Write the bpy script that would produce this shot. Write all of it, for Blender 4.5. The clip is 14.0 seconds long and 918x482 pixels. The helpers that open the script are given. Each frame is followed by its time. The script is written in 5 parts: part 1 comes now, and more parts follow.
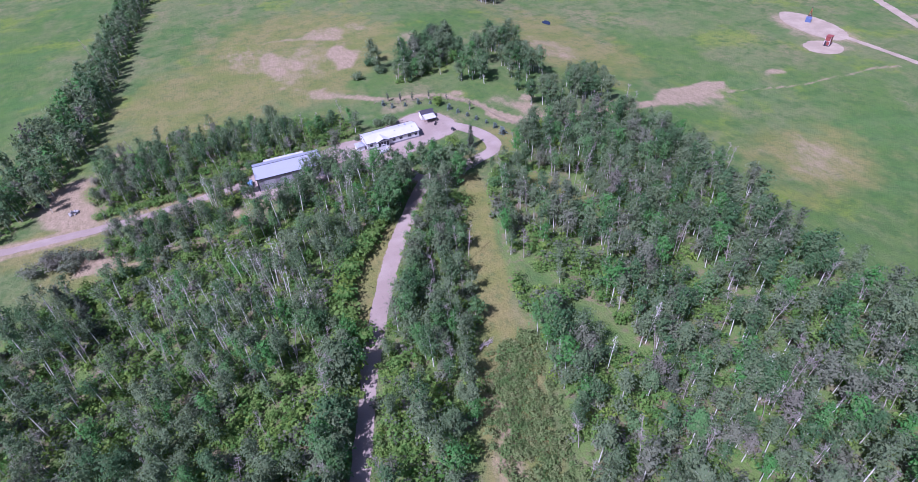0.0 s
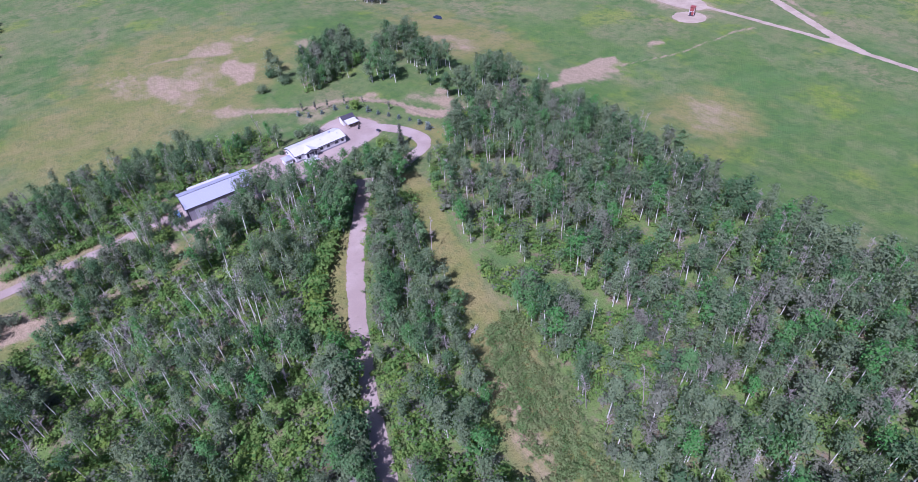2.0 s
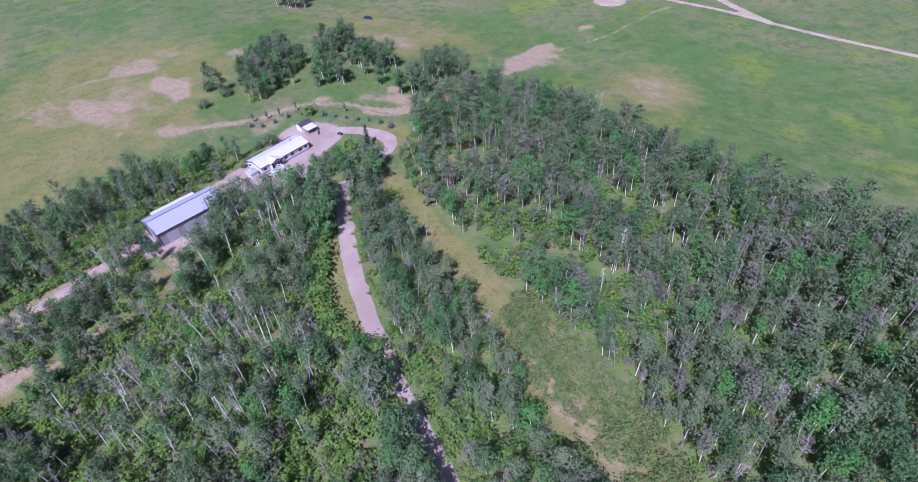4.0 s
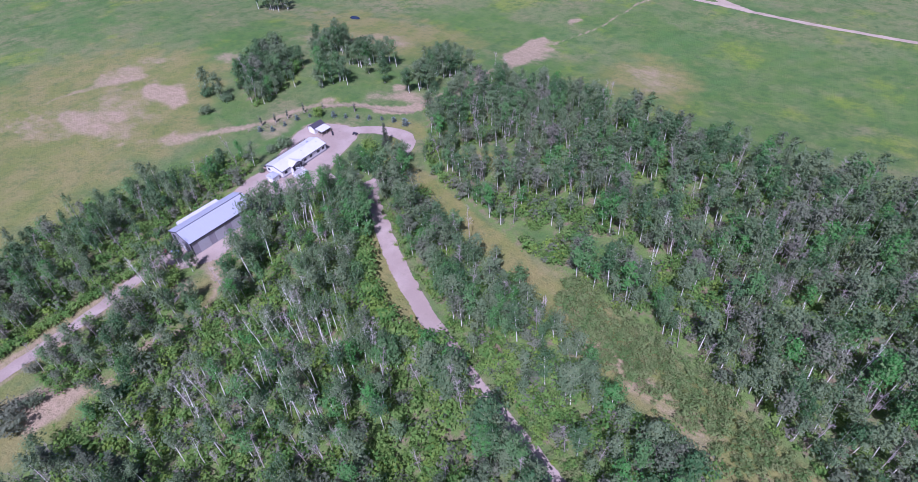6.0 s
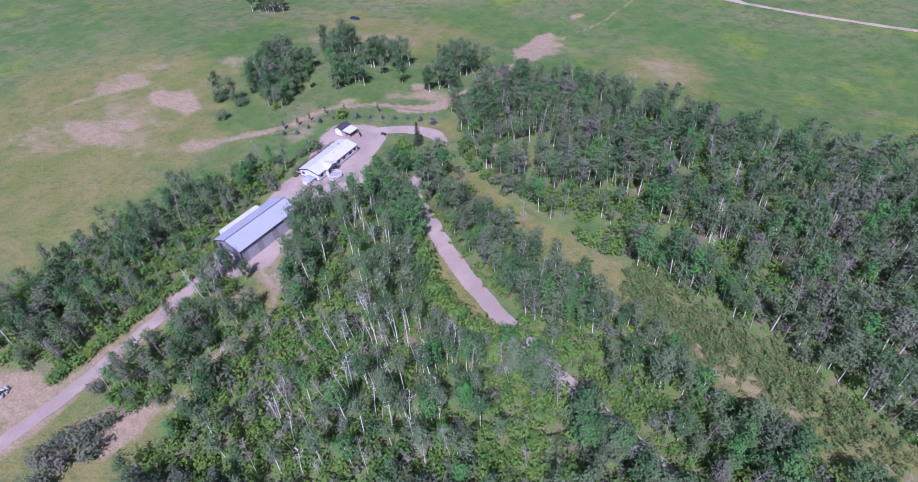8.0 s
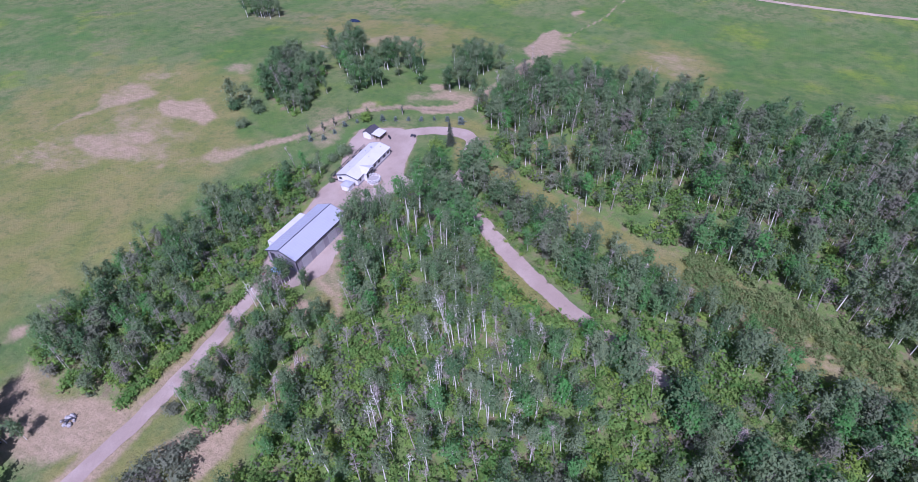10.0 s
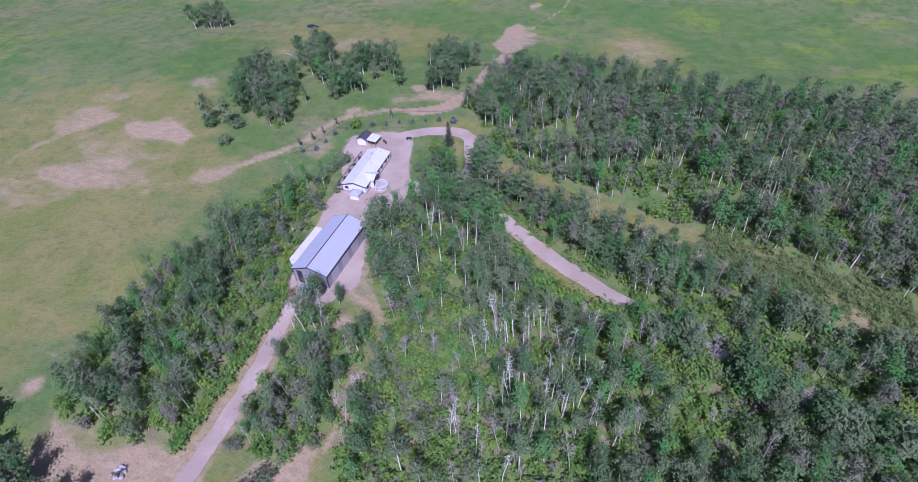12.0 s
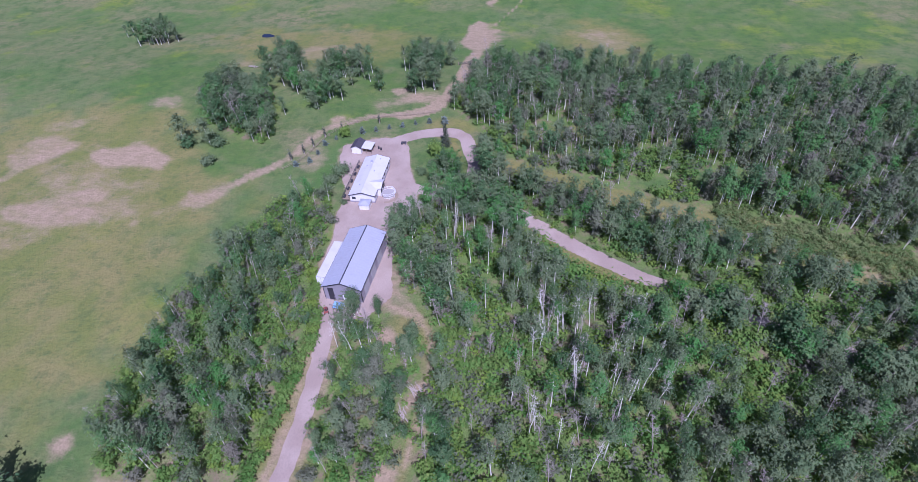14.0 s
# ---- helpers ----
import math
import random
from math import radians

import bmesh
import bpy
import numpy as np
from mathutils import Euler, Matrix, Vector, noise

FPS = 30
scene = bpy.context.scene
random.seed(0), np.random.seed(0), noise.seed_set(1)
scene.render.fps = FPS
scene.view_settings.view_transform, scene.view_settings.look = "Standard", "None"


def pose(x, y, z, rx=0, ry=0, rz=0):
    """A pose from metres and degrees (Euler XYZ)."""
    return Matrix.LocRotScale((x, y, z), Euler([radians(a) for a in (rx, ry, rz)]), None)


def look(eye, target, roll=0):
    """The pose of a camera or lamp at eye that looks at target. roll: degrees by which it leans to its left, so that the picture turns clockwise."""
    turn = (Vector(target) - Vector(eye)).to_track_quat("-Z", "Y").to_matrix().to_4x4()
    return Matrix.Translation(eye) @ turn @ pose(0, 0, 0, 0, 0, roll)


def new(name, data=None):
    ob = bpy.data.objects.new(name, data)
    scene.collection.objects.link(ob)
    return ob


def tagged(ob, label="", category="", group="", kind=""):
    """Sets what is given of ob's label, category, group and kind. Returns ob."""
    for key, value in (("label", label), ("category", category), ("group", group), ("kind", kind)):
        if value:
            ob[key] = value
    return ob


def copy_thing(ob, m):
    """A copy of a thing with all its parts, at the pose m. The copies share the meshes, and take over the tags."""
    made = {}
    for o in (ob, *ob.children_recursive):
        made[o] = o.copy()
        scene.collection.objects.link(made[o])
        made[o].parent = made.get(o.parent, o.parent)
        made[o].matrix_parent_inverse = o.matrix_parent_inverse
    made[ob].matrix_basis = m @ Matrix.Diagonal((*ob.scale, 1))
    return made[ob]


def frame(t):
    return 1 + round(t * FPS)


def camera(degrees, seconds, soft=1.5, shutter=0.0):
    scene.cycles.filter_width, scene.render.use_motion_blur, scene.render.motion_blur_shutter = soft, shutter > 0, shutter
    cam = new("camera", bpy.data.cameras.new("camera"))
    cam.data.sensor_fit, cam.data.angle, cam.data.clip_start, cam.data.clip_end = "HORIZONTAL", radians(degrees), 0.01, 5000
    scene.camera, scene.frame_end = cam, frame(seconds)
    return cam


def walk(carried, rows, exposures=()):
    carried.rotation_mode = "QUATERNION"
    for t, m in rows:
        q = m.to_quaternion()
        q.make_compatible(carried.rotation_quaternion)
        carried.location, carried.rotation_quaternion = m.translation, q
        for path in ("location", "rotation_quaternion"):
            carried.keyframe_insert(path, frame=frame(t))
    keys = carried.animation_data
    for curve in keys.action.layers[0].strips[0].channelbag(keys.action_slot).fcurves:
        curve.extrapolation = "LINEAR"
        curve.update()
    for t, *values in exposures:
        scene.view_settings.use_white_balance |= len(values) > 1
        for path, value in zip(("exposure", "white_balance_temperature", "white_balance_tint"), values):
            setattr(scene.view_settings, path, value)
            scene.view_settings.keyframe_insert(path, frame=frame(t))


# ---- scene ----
cam = camera(79.0, 14.0, soft=0.8)
METRES, EYE, TILT, LEAN, TURN = 161.0, 100.0, 0.0, 0.0, -21.3
ROWS = [
    (0.0, 0.0, 0.0, 0.0, -2.11, -39.26, 2.59),
    (0.5, -0.0262, -0.0017, 0.0023, -5.68, -39.47, 2.7),
    (1.0, -0.0539, -0.0018, 0.0045, -9.58, -39.72, 2.84),
    (1.5, -0.0826, -0.0005, 0.006, -13.23, -39.92, 2.92),
    (2.0, -0.1127, 0.0026, 0.0066, -16.2, -40.06, 2.97),
    (2.5, -0.1432, 0.0071, 0.0072, -18.89, -40.21, 3.04),
    (5.0, -0.3017, 0.0566, 0.0067, -29.88, -40.74, 3.18),
    (5.5, -0.335, 0.0727, 0.0074, -30.52, -40.76, 3.08),
    (6.0, -0.3673, 0.0892, 0.0089, -31.95, -40.88, 3.08),
    (6.5, -0.4012, 0.1082, 0.0107, -34.03, -41.04, 3.03),
    (7.0, -0.4346, 0.1294, 0.0118, -35.44, -41.12, 2.93),
    (7.5, -0.4657, 0.1512, 0.011, -35.9, -41.12, 2.94),
    (8.0, -0.4961, 0.174, 0.0106, -36.19, -41.1, 2.88),
    (8.5, -0.5265, 0.1979, 0.0099, -36.31, -41.05, 2.84),
    (11.0, -0.6725, 0.323, 0.0183, -45.35, -41.57, 2.87),
    (11.5, -0.6996, 0.3525, 0.0204, -47.58, -41.74, 2.84),
    (12.0, -0.7237, 0.3817, 0.0212, -49.12, -41.82, 2.92),
    (12.5, -0.7474, 0.4114, 0.0234, -51.91, -41.99, 3.01),
    (13.0, -0.77, 0.4427, 0.025, -54.55, -42.19, 3.02),
    (13.5, -0.7908, 0.4752, 0.0268, -56.45, -42.31, 2.97),
    (14.0, -0.8099, 0.5074, 0.0273, -57.84, -42.32, 2.96),
]
walk(cam, [(t, pose(0, 0, EYE, TILT, LEAN, TURN) @ pose(METRES * x, METRES * y, METRES * z, 90 + pitch, roll, yaw)) for t, x, y, z, yaw, pitch, roll in ROWS],
     exposures=[(0.0, 0.42, 5130.0, 42.0), (14.0, 0.24, 5150.0, 39.5)])
# ---- world, sun and exposure ----
SUN_AZ, SUN_EL = 206.0, 53.0          # the sun stands towards this bearing (degrees from +x), this high
world = bpy.data.worlds.new("sky")
scene.world = world
world.use_nodes = True
wn = world.node_tree
sky = wn.nodes.new("ShaderNodeTexSky")
sky.sky_type, sky.sun_disc = "NISHITA", False
sky.sun_elevation, sky.sun_rotation = radians(SUN_EL), radians(90 - SUN_AZ)
wn.nodes["Background"].inputs["Strength"].default_value = 0.075
wn.links.new(sky.outputs[0], wn.nodes["Background"].inputs["Color"])
sun = new("sun", bpy.data.lights.new("sun", "SUN"))
sun.data.energy, sun.data.angle, sun.data.color = 5.0, radians(0.5), (1.0, 0.97, 0.93)
_a, _e = radians(SUN_AZ), radians(SUN_EL)
sun.matrix_world = look((400 * math.cos(_a) * math.cos(_e), 400 * math.sin(_a) * math.cos(_e), 400 * math.sin(_e)), (0, 0, 0))


# ---- lie of the land ----
def smooth(v):
    v = np.clip(v, 0.0, 1.0)
    return v * v * (3 - 2 * v)


def lattice(x, y, seed):
    """Value noise from 0 to 1 on a unit lattice, for arrays."""
    xi, yi = np.floor(x).astype(np.int64), np.floor(y).astype(np.int64)
    fx, fy = smooth(x - xi), smooth(y - yi)

    def corner(a, b):
        n = (a * 374761393 + b * 668265263 + seed * 974711) & 0x7FFFFFFF
        n = ((n ^ (n >> 13)) * 1274126177) & 0x7FFFFFFF
        return ((n ^ (n >> 16)) & 0xFFFF) / 65535.0
    return ((corner(xi, yi) * (1 - fx) + corner(xi + 1, yi) * fx) * (1 - fy)
            + (corner(xi, yi + 1) * (1 - fx) + corner(xi + 1, yi + 1) * fx) * fy)


def fbm(x, y, size, seed, octaves=3):
    total, weight = 0.0, 0.0
    for k in range(octaves):
        w = 0.5 ** k
        total = total + w * lattice(np.asarray(x) / size * 2 ** k + 17.3 * k, np.asarray(y) / size * 2 ** k - 9.1 * k, seed + k)
        weight += w
    return total / weight


def land(x, y):
    """Height of the ground: a flat yard, falling a little to the south and more to the east."""
    x, y = np.asarray(x, float), np.asarray(y, float)
    roll = (fbm(x, y, 45, 3, 2) - 0.5) * smooth((np.hypot((x - 30) / 70, (y - 185) / 45) - 0.8) / 0.6)
    return -2.6 - 1.2 * smooth((140 - y) / 45) - 6.2 * smooth((x - 95) / 105) + 1.1 * roll


def ground_at(x, y):
    return float(land(x, y))


def segment_gap(x, y, points):
    """Distance from each place to a line through points."""
    best = np.full(np.shape(x), 1e9)
    for (ax, ay), (bx, by) in zip(points, points[1:]):
        dx, dy = bx - ax, by - ay
        k = np.clip(((x - ax) * dx + (y - ay) * dy) / (dx * dx + dy * dy), 0, 1)
        best = np.minimum(best, np.hypot(x - ax - k * dx, y - ay - k * dy))
    return best


def rounded(points, steps=6):
    """A smooth line through the control points."""
    p = [points[0], *points, points[-1]]
    out = []
    for a, b, c, d in zip(p, p[1:], p[2:], p[3:]):
        for i in range(steps):
            s = i / steps
            out.append(tuple(0.5 * (2 * b[k] + (c[k] - a[k]) * s + (2 * a[k] - 5 * b[k] + 4 * c[k] - d[k]) * s * s
                                    + (3 * b[k] - a[k] - 3 * c[k] + d[k]) * s ** 3) for k in (0, 1)))
    return out + [tuple(points[-1])]


def inside(x, y, poly):
    """How far inside a polygon (metres; negative outside)."""
    hit = np.zeros(np.shape(x), bool)
    for (ax, ay), (bx, by) in zip(poly, poly[1:] + poly[:1]):
        cross = (ay > y) != (by > y)
        hit ^= cross & (x < (bx - ax) * (y - ay) / ((by - ay) if by != ay else 1e-9) + ax)
    gap = segment_gap(x, y, poly + poly[:1])
    return np.where(hit, gap, -gap)


def oval(x, y, cx, cy, rx, ry, turn=0.0):
    """1 in the middle of an oval, 0 on its rim, negative beyond."""
    c, s = math.cos(radians(turn)), math.sin(radians(turn))
    u, v = (x - cx) * c + (y - cy) * s, -(x - cx) * s + (y - cy) * c
    return 1 - np.hypot(u / rx, v / ry)


DRIVE = rounded([(79.5, 163), (76.5, 159), (69, 156), (60, 152.8), (52.5, 151.8), (46.5, 149.5), (42.5, 144), (37.2, 136.2), (31, 127.2), (24.5, 116.8), (18.5, 105.6),
                 (13.6, 95.2), (9.2, 85), (5.2, 74.5), (0.8, 63), (-4, 50), (-9, 34), (-16, 10), (-30, -40)])
LOOP_WEST = rounded([(53, 152.2), (47.5, 154.2), (45, 158.5), (44.5, 165), (46, 172)])
LOOP_EAST = rounded([(79.5, 163), (79.6, 170), (76.5, 177.5), (71.5, 184.5)])
LANE = rounded([(-8, 178.5), (-16, 177.2), (-25, 175.6), (-34, 174.2), (-44, 173.4), (-54, 173), (-64, 173.2), (-74, 173.6), (-90, 175), (-120, 178)])
YARD = [(60, 201), (67, 201.5), (71, 196), (74, 188), (73, 181), (68, 177.6), (58, 174.8), (50.5, 171.5), (43, 168), (33, 168), (25, 170.5),
        (9, 167), (-1, 164.5), (-9, 169), (-11, 178), (-6, 183.5), (4, 187.2), (20, 188), (31, 191), (40, 191.2), (50, 196.5)]
UPPER_TRAIL = rounded([(34, 235), (42, 229.5), (56.5, 219), (71.5, 215), (82, 207.5), (88.5, 195), (92.5, 180), (97, 175)])
EAST_TRAIL = rounded([(90, 186), (95, 177), (104, 172.5), (116, 170), (136, 169.2), (152, 168.4), (166, 168)])
FAR_TRAIL = rounded([(166, 168), (182, 169), (211.0, 160.6), (226.0, 156.6), (244.9, 155.2), (256.0, 153.9), (268.8, 153.5), (280.8, 149.8)])
SECOND_TRAIL = rounded([(2, 165), (-6, 156), (-15, 150.5), (-24, 149.5), (-34, 148.4), (-45, 150), (-54, 156), (-62, 164)])
FAR_ROAD = rounded([(291, 206), (292, 184), (291.5, 168), (291, 150), (291, 130), (289.5, 112), (286, 90), (281.5, 60), (279.5, 30), (280, 0), (284, -80), (290, -300)])
FAR_FORK = rounded([(288, 100), (297, 117), (306, 131), (316, 147), (336, 178), (348, 199), (372, 240), (440, 340)])
STRIP = rounded([(66, 150), (61, 138), (54, 118), (48.5, 102), (45, 88), (40.5, 78), (35, 67), (30.5, 55), (27, 40), (20, 20), (12, -10)])


def gravel_depth(x, y):
    """Metres inside the edge of the gravelled ways (negative outside), with a ragged edge."""
    d = 2.45 - 0.5 * smooth((88 - y) / 10) - segment_gap(x, y, DRIVE)
    d = np.maximum(d, 2.9 - segment_gap(x, y, LOOP_EAST))
    d = np.maximum(d, 2.2 - segment_gap(x, y, LOOP_WEST))
    d = np.maximum(d, 1.9 - segment_gap(x, y, LANE))
    d = np.maximum(d, inside(x, y, YARD))
    d = np.maximum(d, 1.8 - segment_gap(x, y, FAR_ROAD))
    d = np.maximum(d, 2.7 - segment_gap(x, y, FAR_FORK))
    d = np.maximum(d, 9.0 * oval(x, y, 293, 208, 11, 24, -12))
    d = np.maximum(d, 6.0 * oval(x, y, 272, 183, 9, 9, 0))
    return d + 0.9 * (fbm(x, y, 3.0, 41, 2) - 0.5)


WOODS = {
    "east_woods": [(98, 170), (128, 165), (138, 158), (140, 130), (139, 98), (135, 70), (132, 40), (131, 5), (131, -18), (60, -14), (18, -8), (28, 15), (41, 49), (48, 74),
                   (51, 92), (56, 110), (62, 130), (69, 147), (83, 155)],
    "middle_woods": [(49, 144), (40, 134), (29, 116), (22, 103), (14.5, 88), (8.5, 73), (4, 60), (-2, 45), (-8, 22), (-14, 2), (5, 2), (11, 15), (18, 38), (21.5, 50), (26, 63),
                     (32, 77), (39, 89), (43, 102), (48.5, 118), (56, 138)],
    "west_woods": [(45, 155), (36, 147), (25, 133), (14, 121), (8, 104), (7, 92), (2, 74), (-4, 58), (-9, 40), (-13, 22), (-20, 8), (-44, 38), (-62, 72), (-78, 92), (-78, 126), (-70, 137),
                   (-56, 145), (-44, 148.6), (-30, 147.8), (-14, 149.5), (-4, 155.5), (4, 164), (12, 166), (22, 169), (32, 167), (39, 163)],
    "driveside_woods": [(10.5, 92), (7.4, 86), (3.2, 75.5), (-1.2, 64), (-6, 51), (-11, 36), (-18, 20), (-26, 22), (-17, 42), (-12, 54), (-7, 66), (-2.5, 77), (2.5, 90), (6, 94)],
    "loop_woods": [(57, 157.5), (57, 155.2), (50, 154.6), (43, 148.5), (36, 141), (30, 139), (33, 150), (38, 158), (46, 161), (54, 160)],
    "lane_woods": [(-46, 151), (-34, 149.8), (-24, 150.8), (-15, 152), (-8, 157), (-3.5, 164.5), (-9, 172), (-26, 172.2), (-44, 170), (-50, 166.5), (-50, 157)],
    "north_west_woods": [(37, 193), (38, 203), (34, 211), (15, 217), (-4, 218), (-20, 220), (-35, 220), (-47, 218), (-57, 210), (-57, 198), (-56, 187), (-53, 181.5), (-28, 181),
                         (-13, 182.5), (-4, 186.5), (8, 189.5), (24, 190.5)],
    "north_grove": [(64, 233), (69, 246), (75, 260), (84, 266), (98, 276), (106, 262), (104, 246), (90, 240), (78, 234), (68, 230)],
    "hedge_row": [(-82, 178), (-76, 186), (-66, 205), (-58, 236), (-55, 260), (-52, 320), (-44, 390), (-37, 460), (-52, 460), (-61, 400), (-68, 320), (-76, 260), (-92, 215), (-98, 190)],
}
SPARSE = [(-8, 92, 20, 26, 0), (16, 72, 9, 26, -22), (64, 92, 16, 36, -18), (56, 50, 14, 22, -15), (60, 92, 13, 24, 10), (70, 60, 14, 16, 0), (-35, 130, 22, 20, 0), (-5, 120, 14, 24, 0), (14, 40, 8, 20, 0)]
GLADES = [(83.5, 127.5, 5.5, 13, 22), (63, 74, 5, 9, 20), (58, 96, 3, 6, 10), (30, 124, 3, 7, -30), (12, 108, 5, 14, -20), (-58, 150, 12, 6, 0),
          (-10, 160, 4, 4, 0), (66, 160, 11, 14, 0)]


def woods_depth(x, y):
    d = np.full(np.shape(x), -1e9)
    for poly in WOODS.values():
        d = np.maximum(d, inside(x, y, poly))
    for g in GLADES:
        d = np.minimum(d, -min(g[2], g[3]) * oval(x, y, *g))
    return d


# ---- materials ----
class Nodes:
    """A short hand for node materials."""

    def __init__(self, name):
        self.mat = bpy.data.materials.new(name)
        self.mat.use_nodes = True
        self.tree = self.mat.node_tree
        self.shader = self.tree.nodes["Principled BSDF"]
        self.out = self.tree.nodes["Material Output"]
        self.spot = self.tree.nodes.new("ShaderNodeNewGeometry").outputs["Position"]

    def put(self, node, key, value):
        if value is None:
            return
        if isinstance(value, bpy.types.NodeSocket):
            self.tree.links.new(value, node.inputs[key])
        else:
            node.inputs[key].default_value = value

    def noise(self, scale, detail=3.0, rough=0.55, at=None, stretch=None):
        n = self.tree.nodes.new("ShaderNodeTexNoise")
        n.inputs["Scale"].default_value, n.inputs["Detail"].default_value, n.inputs["Roughness"].default_value = scale, detail, rough
        src = at or self.spot
        if stretch:
            m = self.tree.nodes.new("ShaderNodeMapping")
            m.inputs["Scale"].default_value = stretch
            self.tree.links.new(src, m.inputs["Vector"])
            src = m.outputs[0]
        self.tree.links.new(src, n.inputs["Vector"])
        return n.outputs["Fac"]

    def ramp(self, fac, a, b, ca=0.0, cb=1.0):
        n = self.tree.nodes.new("ShaderNodeMapRange")
        n.interpolation_type = "SMOOTHSTEP"
        for k, v in (("Value", fac), ("From Min", a), ("From Max", b), ("To Min", ca), ("To Max", cb)):
            self.put(n, k, v)
        return n.outputs[0]

    def math(self, op, a, b=None):
        n = self.tree.nodes.new("ShaderNodeMath")
        n.operation = op
        self.put(n, 0, a)
        self.put(n, 1, b)
        return n.outputs[0]

    def mix(self, fac, a, b, blend="MIX"):
        n = self.tree.nodes.new("ShaderNodeMix")
        n.data_type, n.blend_type = "RGBA", blend
        self.put(n, 0, fac)
        self.put(n, 6, (*a, 1) if isinstance(a, tuple) else a)
        self.put(n, 7, (*b, 1) if isinstance(b, tuple) else b)
        return n.outputs[2]

    def attribute(self, name):
        n = self.tree.nodes.new("ShaderNodeAttribute")
        n.attribute_name = name
        return n.outputs

    def split(self, colour):
        n = self.tree.nodes.new("ShaderNodeSeparateColor")
        self.tree.links.new(colour, n.inputs[0])
        return n.outputs

    def random(self):
        return self.tree.nodes.new("ShaderNodeObjectInfo").outputs["Random"]

    def bump(self, height, strength, distance):
        n = self.tree.nodes.new("ShaderNodeBump")
        n.inputs["Strength"].default_value, n.inputs["Distance"].default_value = strength, distance
        self.tree.links.new(height, n.inputs["Height"])
        self.tree.links.new(n.outputs[0], self.shader.inputs["Normal"])

    def done(self, colour, rough=0.8, metal=0.0, spec=0.3):
        self.put(self.shader, "Base Color", (*colour, 1) if isinstance(colour, tuple) else colour)
        self.put(self.shader, "Roughness", rough)
        self.put(self.shader, "Metallic", metal)
        self.put(self.shader, "Specular IOR Level", spec)
        return self.mat


def painted(name, colour, rough=0.5, worn=0.12, grain=0.6, metal=0.0, dirt=(0.22, 0.19, 0.15)):
    """A weathered coat: soft streaks and fine mottling over one colour."""
    n = Nodes(name)
    a = n.ramp(n.noise(grain, 4), 0.45, 0.8, 0.0, worn * 2)
    b = n.ramp(n.noise(grain * 9, 3), 0.4, 0.8, 0.0, worn)
    c = n.mix(a, colour, dirt)
    c = n.mix(b, c, tuple(v * 0.7 for v in colour))
    return n.done(c, n.ramp(n.noise(grain * 3), 0.2, 0.8, rough - 0.1, rough + 0.15), metal)


def leaf(name, deep, pale, fresh, warm):
    """Leaves: each tree has its own shade, each tuft a little of its own."""
    n = Nodes(name)
    tint = n.split(n.attribute("tint")["Color"])
    whole = n.math("FRACT", n.math("ADD", tint[0], n.random()))
    c = n.mix(n.ramp(whole, 0.0, 0.55), deep, pale)
    c = n.mix(n.ramp(whole, 0.70, 1.0), c, fresh)
    c = n.mix(n.ramp(tint[1], 0.55, 1.0, 0.0, 0.55), c, warm)
    c = n.mix(n.ramp(n.noise(0.9, 2), 0.35, 0.75, 0.0, 0.3), c, tuple(v * 0.7 for v in deep))
    n.done(c, 0.7, 0.0, 0.10)
    glow = n.tree.nodes.new("ShaderNodeBsdfTranslucent")
    n.tree.links.new(n.mix(0.5, c, warm), glow.inputs["Color"])
    mixer = n.tree.nodes.new("ShaderNodeMixShader")
    mixer.inputs[0].default_value = 0.42
    n.tree.links.new(n.shader.outputs[0], mixer.inputs[1])
    n.tree.links.new(glow.outputs[0], mixer.inputs[2])
    n.tree.links.new(mixer.outputs[0], n.out.inputs["Surface"])
    return n.mat


def bark(name, pale, dark, amount):
    n = Nodes(name)
    marks = n.ramp(n.noise(2.2, 3, stretch=(1, 1, 2.5)), 0.5, 0.68, 0.0, amount)
    return n.done(n.mix(marks, pale, dark), 0.85, 0.0, 0.2)


